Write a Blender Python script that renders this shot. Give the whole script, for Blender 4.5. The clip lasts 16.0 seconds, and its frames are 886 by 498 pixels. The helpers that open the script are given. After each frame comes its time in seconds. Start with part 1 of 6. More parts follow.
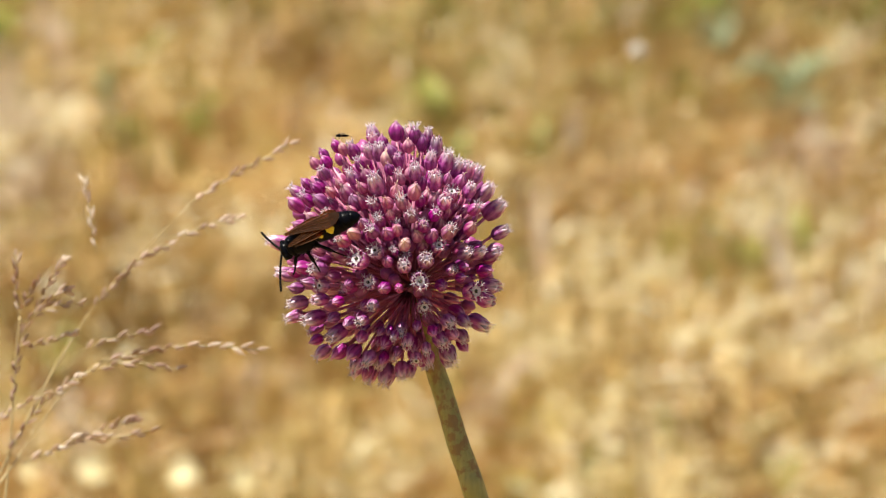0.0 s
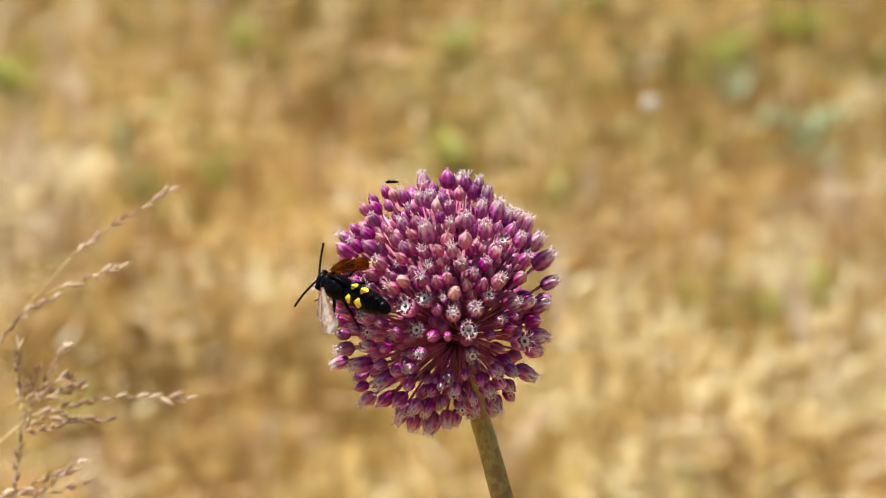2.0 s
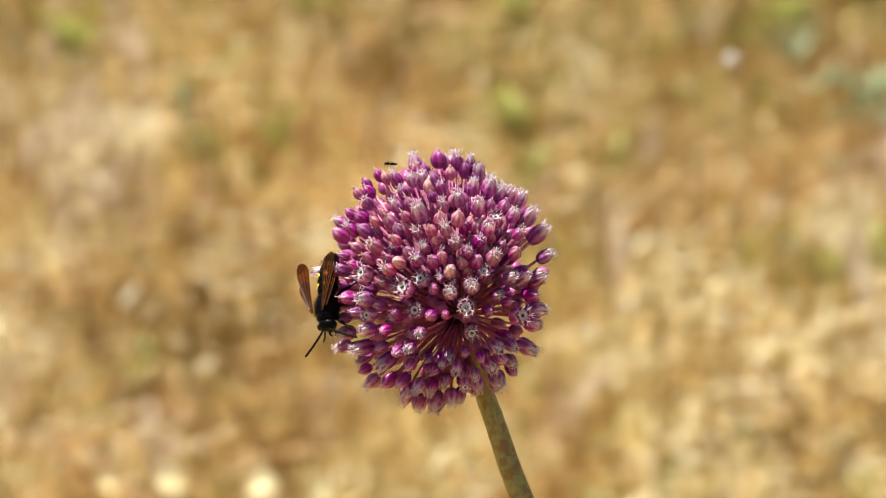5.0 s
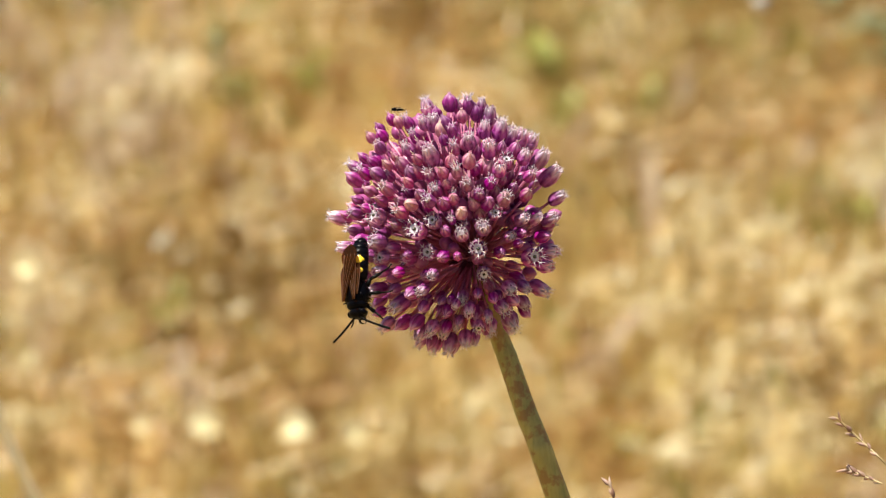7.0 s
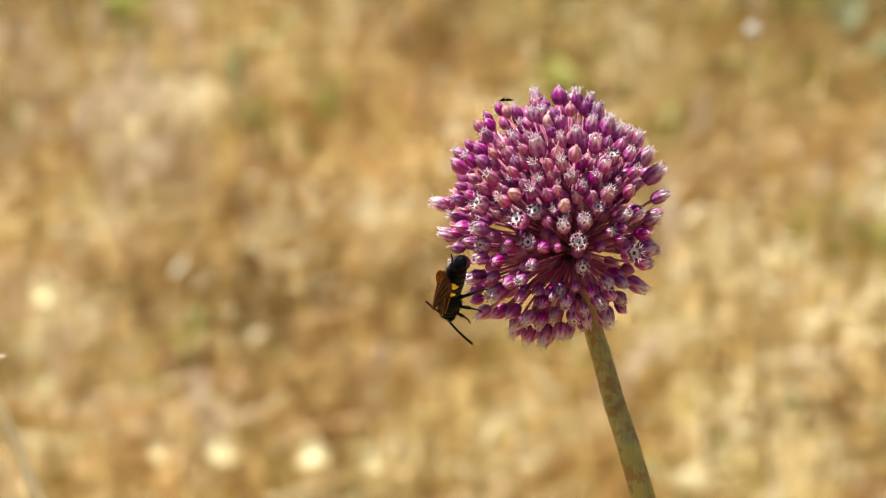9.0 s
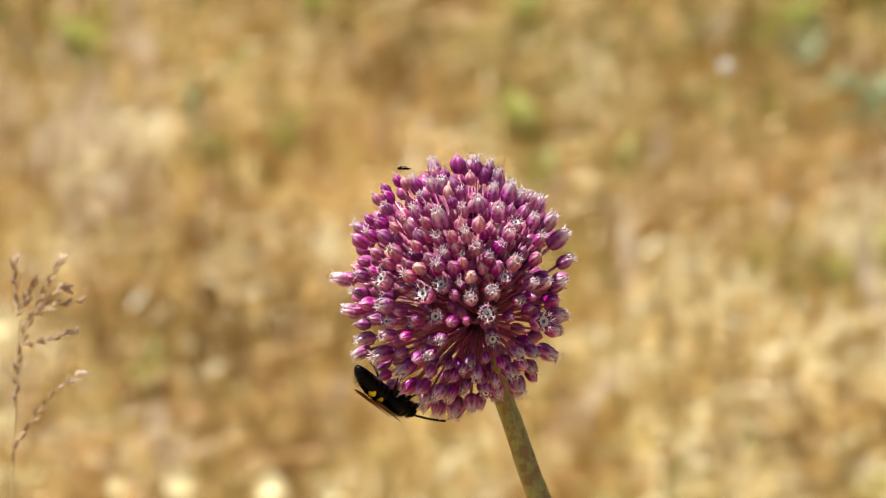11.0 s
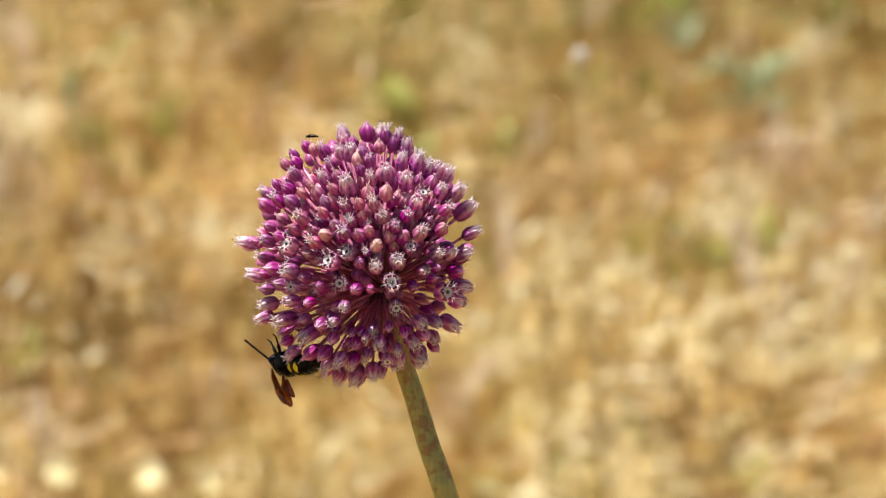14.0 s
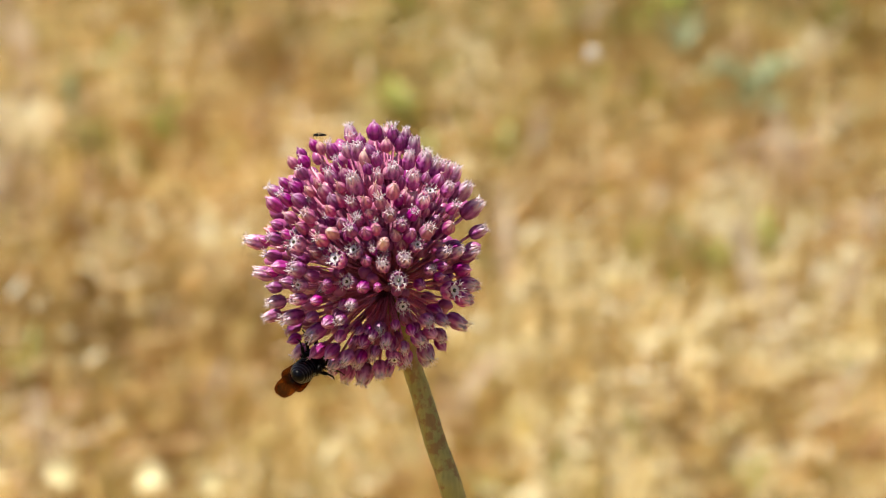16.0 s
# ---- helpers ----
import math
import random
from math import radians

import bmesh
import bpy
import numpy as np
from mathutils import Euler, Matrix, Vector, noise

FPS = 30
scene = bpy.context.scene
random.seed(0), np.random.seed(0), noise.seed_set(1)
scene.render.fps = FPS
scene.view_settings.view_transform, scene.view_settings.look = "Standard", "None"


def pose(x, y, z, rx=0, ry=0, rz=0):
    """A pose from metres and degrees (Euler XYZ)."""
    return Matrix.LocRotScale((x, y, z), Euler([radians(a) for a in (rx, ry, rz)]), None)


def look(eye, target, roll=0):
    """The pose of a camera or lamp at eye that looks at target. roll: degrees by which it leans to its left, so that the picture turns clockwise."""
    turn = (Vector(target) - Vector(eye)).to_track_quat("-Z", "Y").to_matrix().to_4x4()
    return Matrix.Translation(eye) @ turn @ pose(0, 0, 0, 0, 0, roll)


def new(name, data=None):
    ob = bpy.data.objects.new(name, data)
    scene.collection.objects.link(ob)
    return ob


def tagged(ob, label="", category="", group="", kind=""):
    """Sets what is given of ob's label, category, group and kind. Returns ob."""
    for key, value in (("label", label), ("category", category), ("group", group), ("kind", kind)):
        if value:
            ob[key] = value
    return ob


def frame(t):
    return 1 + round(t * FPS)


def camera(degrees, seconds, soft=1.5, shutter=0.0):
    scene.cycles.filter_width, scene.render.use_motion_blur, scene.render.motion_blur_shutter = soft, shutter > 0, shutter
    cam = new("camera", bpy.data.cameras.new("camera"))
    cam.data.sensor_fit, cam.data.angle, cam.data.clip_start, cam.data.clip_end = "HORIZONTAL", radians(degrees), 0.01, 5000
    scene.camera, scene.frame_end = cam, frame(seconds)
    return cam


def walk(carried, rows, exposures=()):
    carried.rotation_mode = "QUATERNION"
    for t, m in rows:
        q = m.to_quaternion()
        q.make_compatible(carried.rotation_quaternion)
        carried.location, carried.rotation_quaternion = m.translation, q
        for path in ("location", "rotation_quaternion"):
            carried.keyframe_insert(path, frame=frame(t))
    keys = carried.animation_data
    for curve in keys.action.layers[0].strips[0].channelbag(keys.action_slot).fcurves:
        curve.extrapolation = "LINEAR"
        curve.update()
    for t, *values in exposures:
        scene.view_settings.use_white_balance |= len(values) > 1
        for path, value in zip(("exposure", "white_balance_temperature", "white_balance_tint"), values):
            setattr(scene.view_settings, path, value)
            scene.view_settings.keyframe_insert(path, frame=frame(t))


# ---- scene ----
cam = camera(9.9, 16.0, soft=1.2)
cam.data.dof.use_dof = True
cam.data.dof.focus_distance = 1.485
cam.data.dof.aperture_fstop = 23.0
walk(cam, [
    (0, pose(0.00463, 0.00000, 1.35012, 77.985, -0.135, 0.090)),
    (0.5, pose(0.00309, 0.00000, 1.35130, 77.702, -0.156, -0.117)),
    (1, pose(0.00266, 0.00000, 1.35540, 77.908, 0.013, 0.304)),
    (1.5, pose(0.00064, 0.00000, 1.35211, 78.440, -0.036, 0.301)),
    (2, pose(0.00079, 0.00000, 1.35148, 78.569, -0.018, 0.227)),
    (2.5, pose(0.00051, 0.00000, 1.35223, 78.429, -0.047, 0.042)),
    (3, pose(0.00100, 0.00000, 1.35289, 78.355, -0.042, 0.260)),
    (3.5, pose(0.00080, 0.00000, 1.35259, 78.091, -0.060, 0.521)),
    (3.7, pose(0.00062, 0.00000, 1.35094, 78.166, 0.016, 0.782)),
    (5.8, pose(-0.00113, 0.00000, 1.34849, 78.018, -0.007, 1.029)),
    (6, pose(-0.00132, 0.00000, 1.34819, 77.912, 0.005, 1.114)),
    (6.5, pose(-0.00131, 0.00000, 1.34610, 77.529, 0.061, 1.166)),
    (7, pose(-0.00182, 0.00000, 1.34618, 77.526, 0.053, 1.260)),
    (7.5, pose(-0.00148, 0.00000, 1.34637, 77.547, 0.054, 1.313)),
    (8, pose(-0.00144, 0.00000, 1.34633, 77.598, 0.078, 1.346)),
    (8.5, pose(-0.00145, 0.00000, 1.34631, 77.680, 0.104, 1.397)),
    (9, pose(-0.00116, 0.00000, 1.34642, 77.826, 0.109, 1.455)),
    (9.2, pose(-0.00073, 0.00000, 1.35048, 77.814, 0.091, 1.448)),
    (11.3, pose(-0.00003, 0.00000, 1.35002, 78.183, 0.011, 0.912)),
    (11.5, pose(-0.00132, 0.00000, 1.35042, 78.114, 0.033, 0.837)),
    (12, pose(-0.00114, 0.00000, 1.35050, 77.921, 0.032, 0.545)),
    (12.5, pose(0.00055, 0.00000, 1.34994, 77.433, -0.039, 0.187)),
    (13, pose(0.00076, 0.00000, 1.35205, 77.395, 0.004, -0.262)),
    (13.5, pose(0.00004, 0.00000, 1.35212, 77.782, 0.059, -0.366)),
    (14, pose(-0.00025, 0.00000, 1.35091, 77.990, -0.010, -0.372)),
    (14.5, pose(-0.00054, 0.00000, 1.35125, 78.026, -0.044, -0.435)),
    (15, pose(0.00028, 0.00000, 1.35132, 78.042, -0.028, -0.467)),
    (15.5, pose(-0.00039, 0.00000, 1.35094, 78.028, -0.057, -0.501)),
    (16, pose(-0.00096, 0.00000, 1.35098, 78.010, -0.037, -0.375)),
], exposures=[(0.0, 0.87), (16.0, 0.87)])

# ---- sun and sky ----
SUN_FROM = Vector((-0.27, -0.04, 0.95)).normalized()
world = bpy.data.worlds.new("sky")
scene.world = world
world.use_nodes = True
wn = world.node_tree.nodes
sky = wn.new("ShaderNodeTexSky")
sky.sky_type = "NISHITA"
sky.sun_disc = False
sky.sun_elevation = math.asin(SUN_FROM.z)
sky.sun_rotation = math.atan2(SUN_FROM.x, SUN_FROM.y)
wn["Background"].inputs["Strength"].default_value = 0.045
world.node_tree.links.new(sky.outputs["Color"], wn["Background"].inputs["Color"])
sun = new("sun", bpy.data.lights.new("sun", "SUN"))
sun.data.energy = 5.0
sun.data.angle = radians(0.53)
sun.data.color = (1.0, 0.955, 0.815)
sun.matrix_basis = look(SUN_FROM * 20, (0, 0, 0))


# ---- materials ----
def material(name):
    m = bpy.data.materials.new(name)
    m.use_nodes = True
    return m, m.node_tree.nodes, m.node_tree.links, m.node_tree.nodes["Principled BSDF"]


def ramp(n, stops):
    r = n.new("ShaderNodeValToRGB")
    e = r.color_ramp.elements
    while len(e) < len(stops):
        e.new(0.5)
    for k, (p, c) in zip(e, stops):
        k.position, k.color = p, (*c, 1)
    return r


def noise_tex(n, l, scale, detail=4.0, rough=0.55, coord="Object"):
    tc = n.new("ShaderNodeTexCoord")
    t = n.new("ShaderNodeTexNoise")
    t.inputs["Scale"].default_value = scale
    t.inputs["Detail"].default_value = detail
    t.inputs["Roughness"].default_value = rough
    l.new(tc.outputs[coord], t.inputs["Vector"])
    return t


def mix_rgb(n, l, a, b, fac, kind="MIX"):
    x = n.new("ShaderNodeMix")
    x.data_type, x.blend_type = "RGBA", kind
    for sock, v in ((x.inputs[0], fac), (x.inputs[6], a), (x.inputs[7], b)):
        if hasattr(v, "is_linked"):
            l.new(v, sock)
        elif isinstance(v, tuple):
            sock.default_value = (*v, 1)
        else:
            sock.default_value = v
    return x.outputs[2]


def bumped(n, l, p, height, strength, distance):
    b = n.new("ShaderNodeBump")
    b.inputs["Strength"].default_value = strength
    b.inputs["Distance"].default_value = distance
    l.new(height, b.inputs["Height"])
    l.new(b.outputs["Normal"], p.inputs["Normal"])


def math_node(n, l, op, a, b=None):
    m = n.new("ShaderNodeMath")
    m.operation = op
    for sock, v in zip(m.inputs, (a, b)):
        if v is None:
            continue
        if hasattr(v, "is_linked"):
            l.new(v, sock)
        else:
            sock.default_value = v
    return m.outputs[0]


def with_translucency(m, n, l, p, colour, amount):
    """Thin plant tissue: part of the light goes through."""
    t = n.new("ShaderNodeBsdfTranslucent")
    if isinstance(colour, tuple):
        t.inputs["Color"].default_value = (*colour, 1)
    else:
        l.new(colour, t.inputs["Color"])
    x = n.new("ShaderNodeMixShader")
    x.inputs[0].default_value = amount
    l.new(p.outputs[0], x.inputs[1])
    l.new(t.outputs[0], x.inputs[2])
    l.new(x.outputs[0], n["Material Output"].inputs["Surface"])


def tepal_material(name, lit, deep, pale, pale_at, rib=0.18):
    """Petal skin: darker midribs on six tepals, paler margins and tips."""
    m, n, l, p = material(name)
    tc = n.new("ShaderNodeTexCoord")
    sep = n.new("ShaderNodeSeparateXYZ")
    l.new(tc.outputs["Object"], sep.inputs[0])
    ang = math_node(n, l, "ARCTAN2", sep.outputs["Y"], sep.outputs["X"])
    stripe = math_node(n, l, "COSINE", math_node(n, l, "MULTIPLY", ang, 6.0))
    info = n.new("ShaderNodeObjectInfo")
    grain = noise_tex(n, l, 900, 3)
    vein_map = n.new("ShaderNodeMapping")
    vein_map.inputs["Scale"].default_value = (2600, 2600, 260)
    l.new(tc.outputs["Object"], vein_map.inputs[0])
    vein = n.new("ShaderNodeTexNoise")
    vein.inputs["Scale"].default_value = 1.0
    vein.inputs["Detail"].default_value = 3
    l.new(vein_map.outputs[0], vein.inputs["Vector"])
    s = math_node(n, l, "ADD", math_node(n, l, "MULTIPLY", stripe, rib), math_node(n, l, "MULTIPLY", math_node(n, l, "ADD", grain.outputs["Fac"], vein.outputs["Fac"]), 1.1))
    r = ramp(n, [(0.35, lit), (0.95, deep)])
    l.new(math_node(n, l, "MULTIPLY", math_node(n, l, "ADD", s, 0.0), 0.5), r.inputs[0])
    along = ramp(n, [(pale_at, (0, 0, 0)), (min(1.0, pale_at + 0.3), (1, 1, 1))])
    rise = math_node(n, l, "ADD", math_node(n, l, "MULTIPLY", sep.outputs["Z"], 150.0), 0.5)
    ragged = math_node(n, l, "ADD", math_node(n, l, "MULTIPLY", vein.outputs["Fac"], 0.34), math_node(n, l, "MULTIPLY", stripe, -0.07))
    l.new(math_node(n, l, "ADD", rise, math_node(n, l, "SUBTRACT", ragged, 0.17)), along.inputs[0])
    c = mix_rgb(n, l, r.outputs[0], pale, math_node(n, l, "MULTIPLY", along.outputs[0], 0.85))
    hsv = n.new("ShaderNodeHueSaturation")
    l.new(c, hsv.inputs["Color"])
    l.new(math_node(n, l, "ADD", math_node(n, l, "MULTIPLY", info.outputs["Random"], 0.024), 0.488), hsv.inputs["Hue"])
    l.new(math_node(n, l, "ADD", math_node(n, l, "MULTIPLY", info.outputs["Random"], 0.5), 0.75), hsv.inputs["Value"])
    sat = math_node(n, l, "FRACT", math_node(n, l, "MULTIPLY", info.outputs["Random"], 7.3))
    l.new(math_node(n, l, "ADD", math_node(n, l, "MULTIPLY", sat, 0.30), 0.98), hsv.inputs["Saturation"])
    l.new(hsv.outputs[0], p.inputs["Base Color"])
    p.inputs["Roughness"].default_value = 0.34
    p.inputs["Specular IOR Level"].default_value = 0.65
    bumped(n, l, p, math_node(n, l, "ADD", math_node(n, l, "MULTIPLY", stripe, rib * 2.0), math_node(n, l, "MULTIPLY", vein.outputs["Fac"], 1.2)), 0.6, 0.0002)
    with_translucency(m, n, l, p, mix_rgb(n, l, hsv.outputs[0], (1.0, 0.62, 0.62), 1.0, "MULTIPLY"), 0.30)
    return m


def plain(name, colour, rough=0.5, spread=0.25, scale=300, bump=0.2, depth=0.0003, thin=0.0, metal=0.0):
    m, n, l, p = material(name)
    t = noise_tex(n, l, scale)
    big = noise_tex(n, l, scale * 0.17, 2)
    dark = tuple(c * (1 - spread) for c in colour)
    light = tuple(min(1, c * (1 + spread)) for c in colour)
    f = math_node(n, l, "ADD", math_node(n, l, "MULTIPLY", t.outputs["Fac"], 0.5), math_node(n, l, "MULTIPLY", big.outputs["Fac"], 0.5))
    r = ramp(n, [(0.32, dark), (0.68, light)])
    l.new(f, r.inputs[0])
    l.new(r.outputs[0], p.inputs["Base Color"])
    p.inputs["Roughness"].default_value = rough
    p.inputs["Metallic"].default_value = metal
    bumped(n, l, p, t.outputs["Fac"], bump, depth)
    if thin:
        with_translucency(m, n, l, p, r.outputs[0], thin)
    return m


M_BUD = tepal_material("purple_bud", (0.47, 0.105, 0.36), (0.15, 0.016, 0.115), (0.78, 0.48, 0.71), 0.72, 0.26)
M_BELL = tepal_material("purple_tepal", (0.60, 0.215, 0.50), (0.19, 0.024, 0.145), (0.93, 0.82, 0.91), 0.60, 0.42)
M_PALE = tepal_material("pale_pink_bud", (0.58, 0.20, 0.37), (0.30, 0.055, 0.19), (0.84, 0.60, 0.62), 0.66, 0.26)
M_CREAM = tepal_material("cream_bud", (0.66, 0.33, 0.41), (0.40, 0.13, 0.25), (0.88, 0.70, 0.62), 0.64, 0.26)
M_FILAMENT = plain("white_filament", (0.88, 0.79, 0.86), 0.45, 0.05, thin=0.35)
M_STYLE = plain("cream_style", (0.84, 0.70, 0.50), 0.45, 0.12, thin=0.35)
M_ANTHER = plain("dark_anther", (0.12, 0.06, 0.07), 0.6)
M_OVARY = plain("dark_green_ovary", (0.05, 0.05, 0.03), 0.4)
M_PEDICEL = plain("pedicel", (0.62, 0.185, 0.34), 0.4, 0.35, 250, thin=0.40)


def inner_material():
    """Crowded florets inside the head: each its own tone, from dull pink to deep purple."""
    m, n, l, p = material("inner_floret")
    g = n.new("ShaderNodeNewGeometry")
    t = noise_tex(n, l, 700, 3)
    r = ramp(n, [(0.0, (0.15, 0.014, 0.11)), (0.45, (0.40, 0.085, 0.27)), (0.8, (0.52, 0.16, 0.32)), (1.0, (0.62, 0.32, 0.40))])
    f = math_node(n, l, "ADD", math_node(n, l, "MULTIPLY", g.outputs["Random Per Island"], 0.75), math_node(n, l, "MULTIPLY", t.outputs["Fac"], 0.3))
    l.new(f, r.inputs[0])
    l.new(r.outputs[0], p.inputs["Base Color"])
    p.inputs["Roughness"].default_value = 0.35
    bumped(n, l, p, t.outputs["Fac"], 0.3, 0.0003)
    with_translucency(m, n, l, p, r.outputs[0], 0.15)
    return m


M_INNER = inner_material()


def stem_material():
    m, n, l, p = material("stem_skin")
    base = noise_tex(n, l, 60, 5, 0.6)
    tc = n.new("ShaderNodeTexCoord")
    stretch = n.new("ShaderNodeMapping")
    stretch.inputs["Scale"].default_value = (900, 900, 25)
    l.new(tc.outputs["Object"], stretch.inputs[0])
    fib = n.new("ShaderNodeTexNoise")
    fib.inputs["Scale"].default_value = 1.0
    l.new(stretch.outputs[0], fib.inputs["Vector"])
    green = ramp(n, [(0.3, (0.21, 0.215, 0.055)), (0.7, (0.41, 0.365, 0.11))])
    l.new(math_node(n, l, "ADD", math_node(n, l, "MULTIPLY", base.outputs["Fac"], 0.5), math_node(n, l, "MULTIPLY", fib.outputs["Fac"], 0.5)), green.inputs[0])
    blot = noise_tex(n, l, 300, 4, 0.65)
    broad = noise_tex(n, l, 70, 2, 0.5)
    spot = ramp(n, [(0.50, (0, 0, 0)), (0.56, (1, 1, 1))])
    l.new(math_node(n, l, "ADD", math_node(n, l, "MULTIPLY", blot.outputs["Fac"], 0.6), math_node(n, l, "MULTIPLY", broad.outputs["Fac"], 0.4)), spot.inputs[0])
    c = mix_rgb(n, l, green.outputs[0], (0.24, 0.095, 0.032), math_node(n, l, "MULTIPLY", spot.outputs[0], 0.62))
    l.new(c, p.inputs["Base Color"])
    p.inputs["Roughness"].default_value = 0.55
    bumped(n, l, p, fib.outputs["Fac"], 0.35, 0.0004)
    return m


M_STEM = stem_material()


def straw_material(name, stops, thin=0.15, patch=2.2):
    """Dry stalks: each stalk its own tone, with broad weathered patches over the field."""
    m, n, l, p = material(name)
    g = n.new("ShaderNodeNewGeometry")
    big = noise_tex(n, l, patch, 3, 0.6)
    tc = n.new("ShaderNodeTexCoord")
    mp = n.new("ShaderNodeMapping")
    mp.inputs["Scale"].default_value = (26, 8, 14)
    l.new(tc.outputs["Object"], mp.inputs[0])
    clump = n.new("ShaderNodeTexNoise")
    clump.inputs["Scale"].default_value = 1.0
    clump.inputs["Detail"].default_value = 1.0
    l.new(mp.outputs[0], clump.inputs["Vector"])
    r = ramp(n, stops)
    v = math_node(n, l, "ADD", math_node(n, l, "MULTIPLY", g.outputs["Random Per Island"], 0.5), math_node(n, l, "MULTIPLY", big.outputs["Fac"], 0.4))
    v = math_node(n, l, "ADD", v, math_node(n, l, "MULTIPLY", clump.outputs["Fac"], 2.0))
    l.new(math_node(n, l, "SUBTRACT", v, 0.95), r.inputs[0])
    fine = noise_tex(n, l, 220, 3)
    c = mix_rgb(n, l, r.outputs[0], fine.outputs["Color"], 0.12, "OVERLAY")
    l.new(c, p.inputs["Base Color"])
    p.inputs["Roughness"].default_value = 0.42
    with_translucency(m, n, l, p, c, thin)
    return m


M_STRAW = straw_material("dry_straw", [(0.0, (0.300, 0.192, 0.046)), (0.35, (0.511, 0.356, 0.107)), (0.7, (0.687, 0.517, 0.194)), (1.0, (0.810, 0.679, 0.350))], 0.3)
M_BROWN_STRAW = straw_material("weathered_brown_straw", [(0.0, (0.218, 0.126, 0.032)), (0.5, (0.381, 0.242, 0.071)), (1.0, (0.535, 0.365, 0.128))], 0.25)
M_RED_STRAW = straw_material("russet_straw", [(0.0, (0.398, 0.214, 0.065)), (0.5, (0.598, 0.360, 0.126)), (1.0, (0.743, 0.506, 0.213))], 0.3)
M_GOLD_STRAW = straw_material("golden_straw", [(0.0, (0.512, 0.391, 0.105)), (0.5, (0.694, 0.562, 0.190)), (1.0, (0.821, 0.718, 0.323))], 0.35)
M_PALE_STRAW = straw_material("bleached_straw", [(0.0, (0.800, 0.684, 0.358)), (0.5, (0.893, 0.794, 0.484)), (1.0, (0.950, 0.884, 0.639))], 0.35)
M_SHEATH = straw_material("bleached_sheath", [(0.0, (0.818, 0.720, 0.460)), (0.5, (0.897, 0.828, 0.590)), (1.0, (0.947, 0.910, 0.740))], 0.3)
M_PINK_STRAW = straw_material("pinkish_dry_grass", [(0.0, (0.74, 0.575, 0.42)), (0.5, (0.91, 0.79, 0.65)), (1.0, (0.96, 0.91, 0.82))], 0.4)
M_GREEN = straw_material("green_weed_leaf", [(0.0, (0.19, 0.22, 0.03)), (0.5, (0.33, 0.35, 0.07)), (1.0, (0.48, 0.49, 0.14))], 0.4)
M_BLUE_GREEN = straw_material("grey_green_leaf", [(0.0, (0.18, 0.22, 0.11)), (0.5, (0.30, 0.35, 0.19)), (1.0, (0.42, 0.46, 0.29))], 0.3)
M_SEED = straw_material("straw_spikelet", [(0.0, (0.42, 0.27, 0.20)), (0.45, (0.70, 0.54, 0.42)), (1.0, (0.93, 0.84, 0.74))], 0.45, 60)
M_BROWN_SEED = straw_material("brown_spikelet", [(0.0, (0.36, 0.20, 0.15)), (0.45, (0.58, 0.41, 0.31)), (1.0, (0.86, 0.74, 0.62))], 0.35, 60)
M_CULM = plain("grass_culm", (0.50, 0.39, 0.20), 0.5, 0.3, 200, thin=0.1)


def soil_material():
    m, n, l, p = material("dry_soil")
    a = noise_tex(n, l, 1.6, 5, 0.6)
    b = noise_tex(n, l, 45, 6, 0.65)
    r = ramp(n, [(0.3, (0.36, 0.225, 0.075)), (0.5, (0.48, 0.315, 0.11)), (0.72, (0.60, 0.43, 0.18))])
    l.new(math_node(n, l, "ADD", math_node(n, l, "MULTIPLY", a.outputs["Fac"], 0.5), math_node(n, l, "MULTIPLY", b.outputs["Fac"], 0.5)), r.inputs[0])
    l.new(r.outputs[0], p.inputs["Base Color"])
    p.inputs["Roughness"].default_value = 0.9
    bumped(n, l, p, b.outputs["Fac"], 0.8, 0.02)
    return m


M_SOIL = soil_material()
M_BLACK = plain("black_chitin", (0.003, 0.003, 0.005), 0.30, 0.4, 900, 0.35, 0.0002)
M_BLACK.node_tree.nodes["Principled BSDF"].inputs["Specular IOR Level"].default_value = 0.06
M_HAIR = plain("black_hair", (0.003, 0.0025, 0.0025), 0.7, 0.3)
M_HAIR.node_tree.nodes["Principled BSDF"].inputs["Specular IOR Level"].default_value = 0.05
M_YELLOW = plain("yellow_spot", (0.80, 0.60, 0.03), 0.4, 0.12, 500)
M_LEG = plain("black_leg", (0.006, 0.005, 0.005), 0.4, 0.4)
M_LEG.node_tree.nodes["Principled BSDF"].inputs["Specular IOR Level"].default_value = 0.08
M_VEIN = plain("wing_vein", (0.09, 0.03, 0.008), 0.4)
M_FLUFF = plain("white_seed_hair", (0.88, 0.86, 0.82), 0.5, 0.06, thin=0.3)


